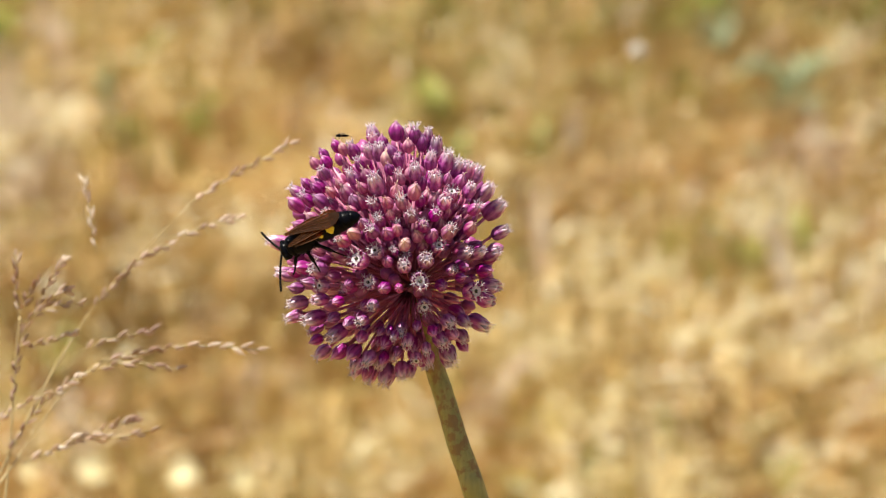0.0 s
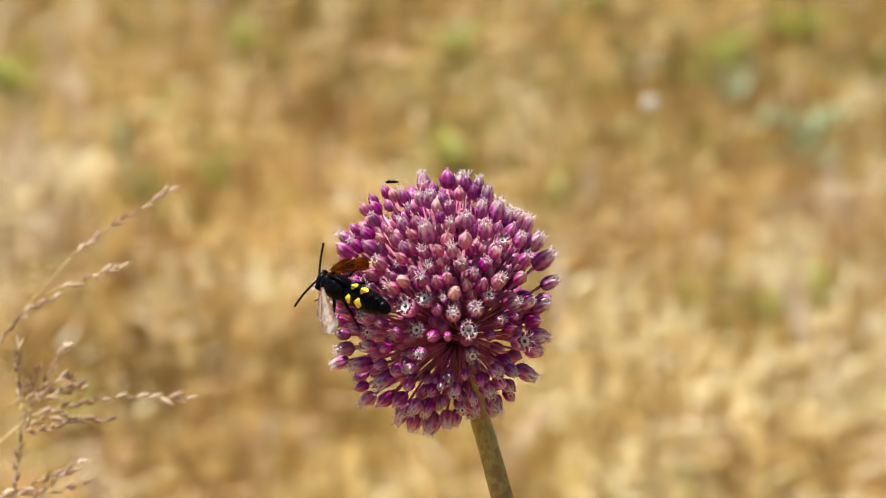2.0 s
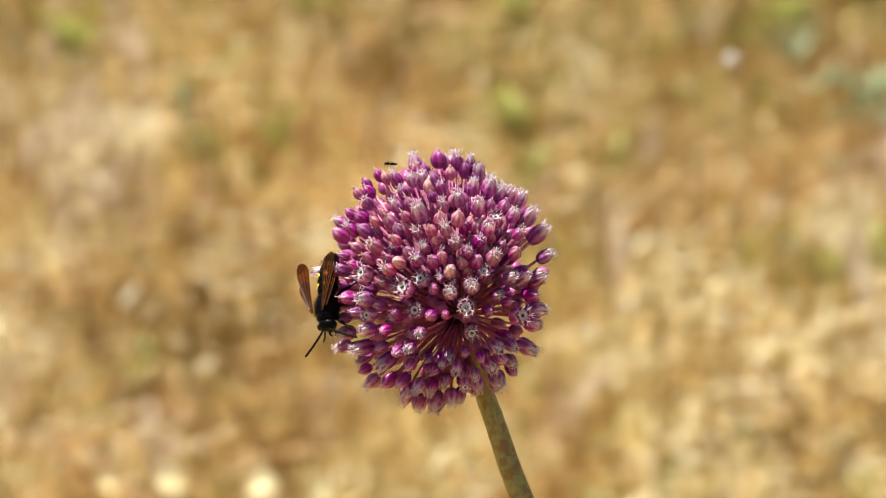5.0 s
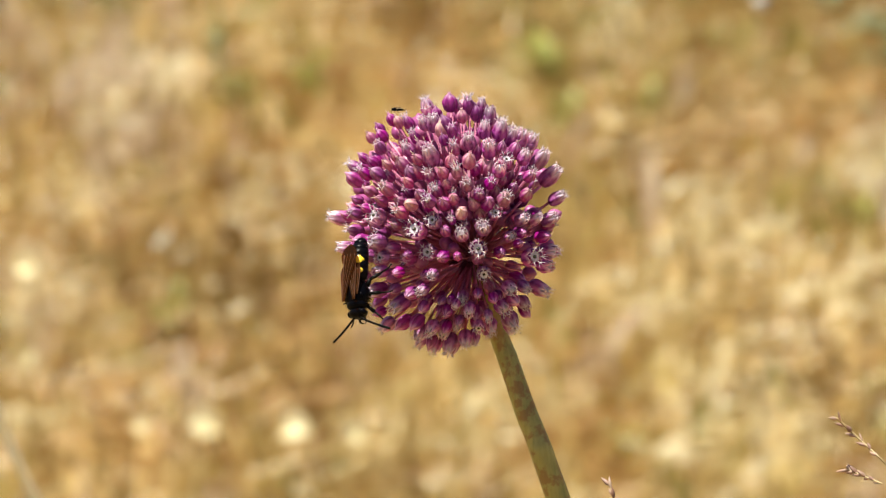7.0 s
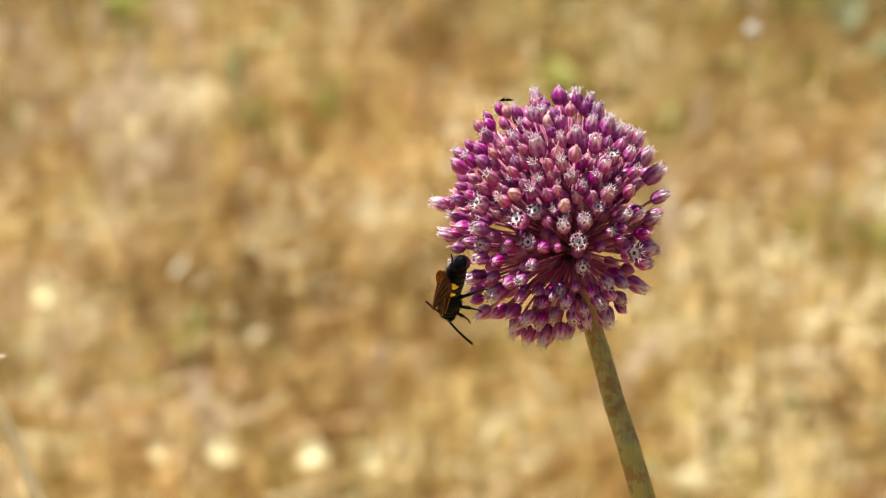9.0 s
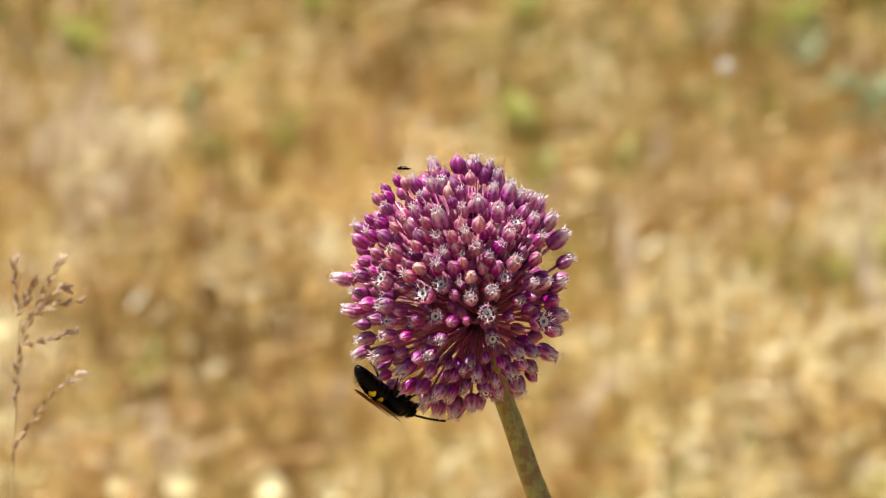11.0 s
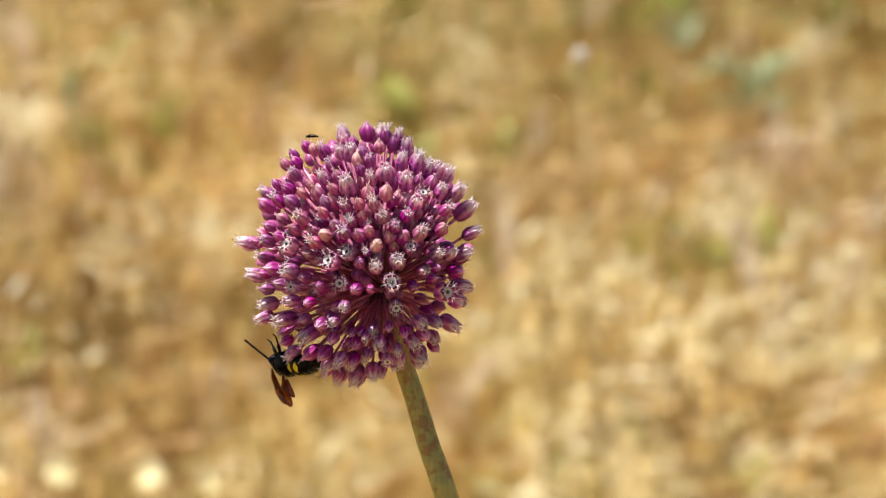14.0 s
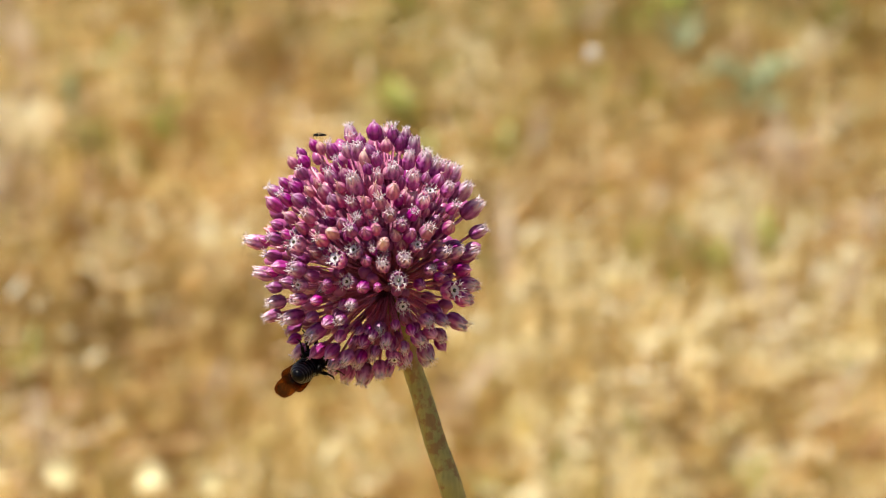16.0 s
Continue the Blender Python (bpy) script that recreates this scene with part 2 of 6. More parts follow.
def wing_material(name, clear, film):
    m, n, l, p = material(name)
    t = noise_tex(n, l, 260, 3)
    r = ramp(n, [(0.3, film), (0.75, tuple(min(1, c * 1.5) for c in film))])
    l.new(t.outputs["Fac"], r.inputs[0])
    l.new(r.outputs[0], p.inputs["Base Color"])
    p.inputs["Roughness"].default_value = 0.36
    p.inputs["Specular IOR Level"].default_value = 0.5
    tr = n.new("ShaderNodeBsdfTransparent")
    tr.inputs["Color"].default_value = (*clear, 1)
    tl = n.new("ShaderNodeBsdfTranslucent")
    l.new(r.outputs[0], tl.inputs["Color"])
    x = n.new("ShaderNodeMixShader")
    x.inputs[0].default_value = 0.5
    l.new(p.outputs[0], x.inputs[1])
    l.new(tl.outputs[0], x.inputs[2])
    y = n.new("ShaderNodeMixShader")
    y.inputs[0].default_value = 0.52
    l.new(tr.outputs[0], y.inputs[1])
    l.new(x.outputs[0], y.inputs[2])
    l.new(y.outputs[0], n["Material Output"].inputs["Surface"])
    bumped(n, l, p, t.outputs["Fac"], 0.5, 0.0004)
    return m


M_WING = wing_material("amber_wing", (0.84, 0.44, 0.06), (0.075, 0.028, 0.004))
M_WING_TIP = wing_material("smoky_wing", (0.66, 0.32, 0.05), (0.055, 0.020, 0.004))
M_CLEAR_WING = wing_material("clear_wing", (0.9, 0.88, 0.8), (0.5, 0.45, 0.3))
M_HOVERFLY = plain("bronze_fly_skin", (0.10, 0.065, 0.022), 0.35)
M_PALE_BAND = plain("pale_yellow_band", (0.62, 0.46, 0.15), 0.45)
M_PALE_LEG = plain("yellow_fly_leg", (0.50, 0.34, 0.10), 0.5)


# ---- mesh helpers ----
def mesh_from(name, bm, *mats, smooth=True):
    me = bpy.data.meshes.new(name)
    bm.normal_update()
    bm.to_mesh(me)
    bm.free()
    for m in mats:
        me.materials.append(m)
    if smooth:
        me.polygons.foreach_set("use_smooth", [True] * len(me.polygons))
    return me


def part(name, data, mats, parent, label="", m=None):
    """Links a bmesh (or a finished mesh) as one part under a thing or a part."""
    if isinstance(data, bmesh.types.BMesh):
        data = mesh_from(name, data, *(mats if isinstance(mats, (tuple, list)) else (mats,)))
    ob = new(name, data)
    ob.parent = parent
    if m is not None:
        ob.matrix_basis = m
    return tagged(ob, label=label)


def thing(name, place, label, category, group="", kind=""):
    e = new(name)
    e.empty_display_size = 0.01
    e.matrix_basis = place if isinstance(place, Matrix) else Matrix.Translation(place)
    return tagged(e, label, category, group, kind)


def tube(bm, pts, radii, sides=6, mat=0, cap=True):
    """A tube along pts."""
    pts = [Vector(p) for p in pts]
    rings = []
    ref = None
    for i, p in enumerate(pts):
        d = (pts[min(i + 1, len(pts) - 1)] - pts[max(i - 1, 0)]).normalized()
        if ref is None:
            ref = d.orthogonal().normalized()
        u = (ref - d * ref.dot(d)).normalized()
        ref = u
        v = d.cross(u)
        r = radii[i] if hasattr(radii, "__len__") else radii
        rings.append([bm.verts.new(p + (u * math.cos(a) + v * math.sin(a)) * r) for a in (2 * math.pi * k / sides for k in range(sides))])
    for a, b in zip(rings, rings[1:]):
        for k in range(sides):
            bm.faces.new((a[k], a[(k + 1) % sides], b[(k + 1) % sides], b[k])).material_index = mat
    if cap:
        bm.faces.new(rings[0][::-1]).material_index = mat
        bm.faces.new(rings[-1]).material_index = mat


def lathe(bm, profile, sides, mat=0, lobes=0, depth=0.0, axis="z", squash=1.0, offset=(0, 0, 0)):
    """Turns a profile of (radius, height); lobes flute it."""
    rings = []
    o = Vector(offset)
    for r, h in profile:
        ring = []
        for k in range(sides):
            a = 2 * math.pi * k / sides
            q = r * (1 + depth * math.cos(lobes * a)) if lobes else r
            x, y = q * math.cos(a), q * math.sin(a) * squash
            ring.append(bm.verts.new(o + (Vector((x, y, h)) if axis == "z" else Vector((x, h, y)))))
        rings.append(ring)
    for a, b in zip(rings, rings[1:]):
        for k in range(sides):
            f = (a[k], a[(k + 1) % sides], b[(k + 1) % sides], b[k])
            bm.faces.new(f if axis == "z" else f[::-1]).material_index = mat
    f = bm.faces.new(rings[0][::-1] if axis == "z" else rings[0])
    f.material_index = mat
    f = bm.faces.new(rings[-1] if axis == "z" else rings[-1][::-1])
    f.material_index = mat


def blob(bm, centre, radii, mat=0, seg=10, rings=7):
    """An ellipsoid."""
    g = bmesh.ops.create_uvsphere(bm, u_segments=seg, v_segments=rings, radius=1.0)
    for v in g["verts"]:
        v.co = Vector(centre) + Vector((v.co.x * radii[0], v.co.y * radii[1], v.co.z * radii[2]))
        for f in v.link_faces:
            f.material_index = mat


# ---- ground and stubble field ----
def field_ground():
    bm = bmesh.new()
    ys = [-600, -200, -60, -20, -8, -3] + [0.25 * k for k in range(0, 57)] + [16, 20, 30, 60, 150, 400, 1200]
    xs = [-800, -200, -60, -20, -8, -4] + [-3 + 0.25 * k for k in range(25)] + [4, 8, 20, 60, 200, 800]
    grid = [[bm.verts.new((x, y, 0.02 * noise.noise(Vector((x * 1.1, y * 1.1, 0))) - 0.01 if abs(x) < 8 and -8 < y < 16 else 0)) for x in xs] for y in ys]
    for a, b in zip(grid, grid[1:]):
        for k in range(len(xs) - 1):
            bm.faces.new((a[k], a[k + 1], b[k + 1], b[k]))
    return tagged(new("ground", mesh_from("ground", bm, M_SOIL)), "dry reddish-brown soil of a harvested field", "ground", kind="structure")


field_ground()


def stalks(name, mat, label, category, rng, base, height, lean, width, flat=0.0):
    """Many thin three-sided stalks in one mesh. base: n x 3, height: n, lean: n x 2 offsets of the tips."""
    n = len(base)
    tip = base + np.column_stack([lean[:, 0], lean[:, 1], height])
    d = tip - base
    d /= np.linalg.norm(d, axis=1)[:, None] + 1e-9
    side = np.cross(d, rng.normal(size=(n, 3)))
    side /= np.linalg.norm(side, axis=1)[:, None] + 1e-9
    third = np.cross(d, side)
    verts = np.empty((n, 6, 3))
    for k in range(3):
        a = 2 * math.pi * k / 3
        o = side * math.cos(a) + third * math.sin(a) * (1 - flat)
        verts[:, k] = base + o * width[:, None]
        verts[:, 3 + k] = tip + o * (width * 0.6)[:, None]
    quad = np.array([[0, 1, 4, 3], [1, 2, 5, 4], [2, 0, 3, 5]])
    faces = (np.arange(n)[:, None, None] * 6 + quad[None]).reshape(-1, 4)
    me = bpy.data.meshes.new(name)
    me.from_pydata(verts.reshape(-1, 3).tolist(), [], faces.tolist())
    me.materials.append(mat)
    return tagged(new(name, me), label, category, kind="stuff")


def spread(rng, n, y0, y1, half0, half1, clump=0.5, seed=0.0, power=1.0):
    """n places in a strip that widens with distance, thinned by broad noise into tufts and bare patches."""
    out = []
    while len(out) < n:
        y = y0 + (y1 - y0) * rng.random()
        half = (half0 + (half1 - half0) * (y - y0) / (y1 - y0)) * (0.85 + 0.6 * rng.random())
        if y - y0 < 0.5 * rng.random() and y0 > 0:
            continue
        x = (rng.random() * 2 - 1) * half
        v = noise.noise(Vector((x * 3.1 + seed, y * 1.7, seed))) * 0.6 + 0.5 + 0.35 * noise.noise(Vector((x * 11, y * 7, seed + 5)))
        if max(0.0, v) ** power > clump * rng.random() + 0.12:
            out.append((x, y, -0.012))
    return np.array(out)


# drifts and bare places of the field: middle x, y, half-widths along x and y, weight
DRIFTS = {
    "cream": [(0.2, 6.02, 0.051, 0.2, 1.6), (0.12, 5.67, 0.029, 0.1, 1.4), (0.09, 5.55, 0.022, 0.16, 1.2), (0.19, 5.32, 0.036, 0.1, 1.5), (0.13, 5.24, 0.027, 0.1, 1.2), (0.16, 5.01, 0.046, 0.09, 1.2), (0.24, 5.11, 0.041, 0.13, 0.9), (0.29, 5.63, 0.029, 0.09, 1.2), (0.38, 5.52, 0.025, 0.08, 0.9), (0.28, 5.92, 0.027, 0.1, 0.8), (0.34, 6.86, 0.029, 0.1, 1.3), (0.55, 6.8, 0.02, 0.1, 1.2), (0.45, 5.52, 0.038, 0.15, 0.5), (0.33, 5.74, 0.033, 0.1, 0.8), (0.24, 5.74, 0.026, 0.12, 0.9)],
    "straw": [(0.06, 7.84, 0.026, 0.19, 0.6), (-0.26, 6.26, 0.02, 0.11, 1.3), (-0.22, 6.26, 0.018, 0.1, 1.2), (-0.39, 5.62, 0.032, 0.12, 0.2), (-0.54, 5.64, 0.032, 0.12, 0.4), (-0.62, 6.14, 0.035, 0.14, 0.9), (-0.13, 5.01, 0.04, 0.08, 1.2), (-0.2, 4.99, 0.023, 0.07, 1.2), (-0.09, 5.2, 0.03, 0.07, 0.7), (-0.4, 5.1, 0.023, 0.1, 0.3), (-0.3, 5.45, 0.037, 0.08, 0.3), (-0.04, 5.2, 0.03, 0.12, 0.6), (0.44, 6.15, 0.049, 0.1, 0.8), (0.1, 4.99, 0.034, 0.07, 0.7), (0.36, 4.99, 0.046, 0.07, 0.5)],
    "white": [(-0.54, 6.97, 0.028, 0.16, 1.8), (-0.6, 6.78, 0.024, 0.12, 1.6), (-0.62, 7.12, 0.02, 0.14, 1.4), (0.22, 5.46, 0.014, 0.06, 1.5), (0.38, 5.74, 0.078, 0.07, 0.9), (0.51, 5.97, 0.03, 0.09, 1.6), (0.42, 6.47, 0.033, 0.13, 1.4), (0.34, 6.32, 0.078, 0.09, 0.8), (0.59, 7.62, 0.019, 0.1, 1), (0.2, 5.74, 0.013, 0.09, 0.7), (0.08, 7.46, 0.017, 0.3, 1.3), (-0.6, 6.72, 0.023, 0.16, 1), (-0.37, 6.07, 0.034, 0.1, 0.8), (-0.61, 5.74, 0.014, 0.14, 1.3)],
    "pink": [(0.47, 6.62, 0.034, 0.14, 0.8), (-0.62, 7.15, 0.028, 0.28, 0.5), (-0.54, 6.99, 0.035, 0.22, 0.6), (-0.55, 6.53, 0.04, 0.23, 0.6), (-0.63, 7.67, 0.051, 0.21, 0.5), (-0.65, 6.8, 0.046, 0.3, 0.5)],
    "russet": [(0.27, 6.58, 0.082, 0.14, 1.4), (0.43, 6.78, 0.084, 0.19, 1.4), (0.53, 6.22, 0.042, 0.1, 1.4), (-0.38, 6.85, 0.046, 0.3, 1.2), (-0.29, 6.61, 0.082, 0.2, 1.2), (-0.21, 5.48, 0.062, 0.14, 1), (-0.57, 5.97, 0.054, 0.11, 0.9), (-0.01, 5.01, 0.029, 0.14, 0.7)],
    # the first brown drift is a shadow, put in as darker straw
    "brown": [(0.13, 6.5, 0.044, 0.08, 1.2), (0.22, 6.15, 0.021, 0.1, 1), (0.4, 5.26, 0.036, 0.13, 1), (0.26, 5.36, 0.033, 0.15, 1), (0.12, 5.38, 0.031, 0.09, 0.8), (0.3, 5.06, 0.035, 0.09, 0.8), (0.34, 7.44, 0.1, 0.2, 0.7), (0.17, 7.02, 0.063, 0.18, 0.6), (-0.23, 7.63, 0.026, 0.29, 1.5), (-0.14, 7.34, 0.049, 0.24, 0.9), (-0.28, 7.38, 0.05, 0.25, 0.6), (-0.32, 5.98, 0.088, 0.09, 1.3), (-0.23, 5.73, 0.058, 0.14, 1.2), (-0.4, 5.85, 0.04, 0.12, 1.1), (-0.36, 5.7, 0.052, 0.1, 0.9), (-0.46, 5.91, 0.033, 0.11, 0.8), (-0.42, 5.32, 0.09, 0.2, 0.7), (-0.5, 5.78, 0.06, 0.12, 0.7), (-0.27, 5.25, 0.042, 0.11, 1), (-0.31, 5.1, 0.035, 0.1, 0.6)],
    "green": [(-0.02, 7.09, 0.036, 0.13, 0.9), (0.02, 6.75, 0.019, 0.06, 1), (-0.01, 7.92, 0.035, 0.11, 1), (0.14, 7.16, 0.032, 0.14, 0.7), (0.23, 7.39, 0.029, 0.15, 0.7), (-0.35, 7.95, 0.031, 0.11, 0.8), (-0.43, 6.87, 0.017, 0.08, 1), (-0.34, 6.95, 0.022, 0.11, 1), (0.32, 6.18, 0.042, 0.14, 0.35), (0.32, 7.3, 0.049, 0.24, 0.35), (-0.54, 7.52, 0.051, 0.2, 0.4), (0.33, 5.3, 0.024, 0.1, 0.5), (0.62, 7.9, 0.071, 0.14, 0.5), (0.27, 7.9, 0.106, 0.14, 0.5), (-0.09, 7.79, 0.052, 0.16, 0.4)],
}


def drift_weights(x, y):
    """How much of each kind of straw grows at a place, from the drifts and from broad noise."""
    w = {"gold": 0.34, "brown": 0.24, "russet": 0.27, "cream": 0.15, "white": 0.05, "pink": 0.07, "green": 0.075}
    for k, sd in (("brown", 3.0), ("russet", 9.0), ("cream", 17.0), ("gold", 29.0), ("pink", 41.0)):
        w[k] *= max(0.2, 1.0 + 1.2 * noise.noise(Vector((x * 6.0 + sd, y * 2.2, sd))))
    w["pink"] *= 2.2 if x < -0.35 else 0.8
    w["gold"] *= 1.25 if x > 0 else 0.9
    w["green"] *= 3.0 if y > 7.2 else 0.8
    for name, places in DRIFTS.items():
        k = "cream" if name == "straw" else name
        for px, py, rx, ry, g in places:
            u = ((x - px) / rx) ** 2 + ((y - py) / ry) ** 2
            if u < 6:
                w[k] += 4.0 * g * math.exp(-u)
    return w


def stubble():
    rng = np.random.default_rng(3)
    kinds = {
        "gold": ("golden_stubble", M_GOLD_STRAW, "tufts of golden cut straw standing in dry soil", 0.060),
        "brown": ("weathered_stubble", M_BROWN_STRAW, "tufts of dark weathered straw standing in dry soil", 0.065),
        "russet": ("russet_stubble", M_RED_STRAW, "tufts of russet dry straw standing in the soil", 0.060),
        "cream": ("bleached_stubble", M_PALE_STRAW, "tufts of bleached straw standing in the stubble", 0.052),
        "white": ("whitened_stubble", M_SHEATH, "whitened straw and leaf sheaths in the stubble", 0.045),
        "pink": ("pinkish_stubble", M_PINK_STRAW, "tufts of pinkish dried grass in the stubble", 0.085),
        "green": ("green_sprouts", M_GREEN, "sparse fresh green sprouts between the straw", 0.065),
    }
    names = list(kinds)
    # standing tufts, each of one kind
    centres = spread(rng, 9500, 3.4, 11.5, 1.0, 1.9, 0.7, 2.0)
    pick = []
    for x, y, _ in centres:
        w = drift_weights(x, y)
        v = np.array([w[k] for k in names])
        pick.append(rng.choice(len(names), p=v / v.sum()))
    pick = np.array(pick)
    for i, k in enumerate(names):
        name, mat, label, tall = kinds[k]
        c = centres[pick == i]
        n = len(c)
        each = rng.poisson(5, n) + 4
        tuft = np.repeat(np.arange(n), each)
        m = len(tuft)
        b = c[tuft] + np.column_stack([rng.normal(0, 0.007, m), rng.normal(0, 0.012, m), np.zeros(m)])
        h = 0.96 * rng.gamma(14, tall / 14, n)[tuft] * rng.uniform(0.55, 1.15, m)
        lean = rng.normal(0, (0.38, 0.26), (n, 2))[tuft] * h[:, None] + rng.normal(0, 0.008, (m, 2))
        wide = rng.uniform(0.0012, 0.0026, m) * (1.5 if k == "green" else 1.0)
        stalks(name, mat, label, "grass" if k == "green" else "stubble", rng, b, h, lean, wide, 0.4 if k in ("green", "white") else 0.0)
    # straw and broken leaves lying between the tufts, of the same kinds as grow there
    centres = spread(rng, 26000, 3.4, 11.5, 1.0, 1.9, 0.7, 9.0)
    pick = []
    for x, y, _ in centres:
        w = drift_weights(x, y)
        v = np.array([w["gold"] + w["green"] + 0.1, w["brown"] + w["russet"], w["cream"] + w["pink"], w["white"]])
        pick.append(rng.choice(4, p=v / v.sum()))
    pick = np.array(pick)
    for i, (name, mat, label) in enumerate((("fallen_straw", M_STRAW, "loose golden straw lying over the soil"),
                                            ("fallen_russet_straw", M_RED_STRAW, "russet broken straw lying over the soil"),
                                            ("bleached_chaff", M_PALE_STRAW, "pale bleached chaff caught on the stubble"),
                                            ("bleached_sheaths", M_SHEATH, "bleached leaf sheaths lying in drifts on the straw"))):
        b = centres[pick == i].copy()
        n = len(b)
        b[:, 2] += rng.uniform(0.015, 0.065, n)
        a, ln = rng.normal(0, 0.35, n), rng.uniform(0.04, 0.15, n) * (1.0 if i < 2 else 0.6)
        stalks(name, mat, label, "straw", rng, b, rng.normal(0.006, 0.02, n), np.column_stack([np.cos(a) * ln, np.sin(a) * ln]), rng.uniform(0.0010, 0.0024, n) * (1.0 if i < 2 else 1.25), 0.5)
    # whitened bits of leaf and straw added as sun glints, most in pale drifts
    b = spread(rng, 17000, 3.6, 11.0, 1.0, 1.9, 1.0, 91.0, 1.3)
    keep = []
    for x, y, _ in b:
        w = drift_weights(x, y)
        keep.append(rng.random() < 0.06 + 0.50 * (w["cream"] + 1.3 * w["white"] - 0.15) / sum(w.values()))
    b = b[np.array(keep)]
    n = len(b)
    b[:, 2] += rng.uniform(0.045, 0.085, n)
    a, ln = rng.normal(0, 0.8, n), rng.uniform(0.008, 0.026, n)
    stalks("straw_glints", M_SHEATH, "short pale bits of straw added as sun glints in the stubble", "straw", rng, b,
           rng.normal(0, 0.008, n), np.column_stack([np.cos(a) * ln, np.sin(a) * ln]), rng.uniform(0.0016, 0.0044, n), 0.2)
    # loose pale leaves heaped on the drifts themselves
    for name, kind, mat, label, per in (("drifted_sheaths", ("white",), M_SHEATH, "whitened leaf sheaths heaped on the stubble", 1150),
                                        ("drifted_chaff", ("cream", "straw"), M_PALE_STRAW, "bleached chaff heaped on the stubble", 480),
                                        ("drifted_grass", ("pink",), M_PINK_STRAW, "pinkish dry grass leaves lying on the stubble", 600)):
        b = []
        for k in kind:
            for px, py, rx, ry, g in DRIFTS[k]:
                m = int(per * g * rx * ry * math.pi)
                b.append(np.column_stack([rng.normal(px, rx * 0.6, m), rng.normal(py, ry * 0.6, m), rng.uniform(0.03, 0.075, m)]))
        b = np.vstack(b)
        n = len(b)
        a, ln = rng.normal(0, 0.7, n), rng.uniform(0.008, 0.030, n)
        stalks(name, mat, label, "straw", rng, b, rng.normal(0.004, 0.010, n), np.column_stack([np.cos(a) * ln, np.sin(a) * ln]), rng.uniform(0.0018, 0.0050, n), 0.2)
    # the rest of the field, round the strip above
    for name, mat, label, k, seed in (("outer_stubble", M_STRAW, "golden stubble over the rest of the field", 1.0, 50.0),
                                      ("outer_weathered_stubble", M_BROWN_STRAW, "weathered brown stubble over the rest of the field", 0.6, 140.0)):
        b = np.vstack([spread(rng, int(50000 * k), -5.0, 3.4, 4.0, 4.0, 0.6, seed), spread(rng, int(40000 * k), 3.2, 11.5, 4.5, 5.0, 0.6, seed + 5), spread(rng, int(16000 * k), 11.2, 40.0, 6.0, 16.0, 0.6, seed + 10)])
        n = len(b)
        far = np.hypot(b[:, 0], b[:, 1] - 4.0)
        stalks(name, mat, label, "stubble", rng, b, rng.gamma(8, 0.010, n), rng.normal(0, 0.035, (n, 2)), rng.uniform(0.0014, 0.0030, n) * (1 + 0.05 * far))


stubble()


# ---- wild leek flower ----
HEAD = Vector((-0.0114, 1.4672, 1.0380))
ROOT = Vector((0.1586, 1.4872, 0.0))
RIGHT, UP, BACK = Vector((1, 0, 0)), Vector((0, 0.2079, 0.9781)), Vector((0, -0.9781, 0.2079))
APEX = Vector((0.0052, -0.0110, 0.0))  # top of the stem inside the head: right, up, towards the viewer
HALF = (0.0345, 0.0380, 0.0340)


def in_head(p):
    return RIGHT * p[0] + UP * p[1] + BACK * p[2]


def uneven(bm, length, amount, seed):
    """Gives a floret a slight bend and dents, so that no two look turned on a lathe."""
    rng = random.Random(seed)
    bend, way = rng.uniform(-0.16, 0.16), rng.uniform(0, 6.28)
    for v in bm.verts:
        t = v.co.z / length
        d = noise.noise_vector(v.co * 700 + Vector((seed * 3.7, 0, 0))) * amount
        v.co += d + Vector((math.cos(way), math.sin(way), 0)) * bend * length * t * t


def bud_mesh(name, mat, length, width, tip, style=0.0):
    """A plump closed bud of six tepals with a small point; style: length of the thread that hangs out of it."""
    bm = bmesh.new()
    prof = [(0.10, -0.5), (0.50, -0.46), (0.80, -0.33), (0.96, -0.13), (1.0, 0.03), (0.92, 0.19), (0.74, 0.33), (0.50, 0.44), (0.24, 0.52), (0.07, 0.57 + tip)]
    lathe(bm, [(r * width / 2, h * length) for r, h in prof], 24, 0, 6, 0.06)
    for k in range(3):
        a = 2 * math.pi * k / 3
        tube(bm, [(0, 0, 0.44 * length), (math.cos(a) * 0.0005, math.sin(a) * 0.0005, (0.52 + tip) * length + 0.0003 + 0.0002 * k)], [0.0003, 0.0001], 4)
    if style:
        tube(bm, [(0, 0, 0.5 * length), (0.0002, 0.0001, 0.5 * length + style * 0.5), (0.0007, 0.0003, 0.5 * length + style)], [0.00015, 0.00012, 0.00007], 4, 1)
    uneven(bm, length, 0.00022, int(length * 1e6 + width * 1e5 + style * 1e6))
    return mesh_from(name, bm, mat, M_STYLE)


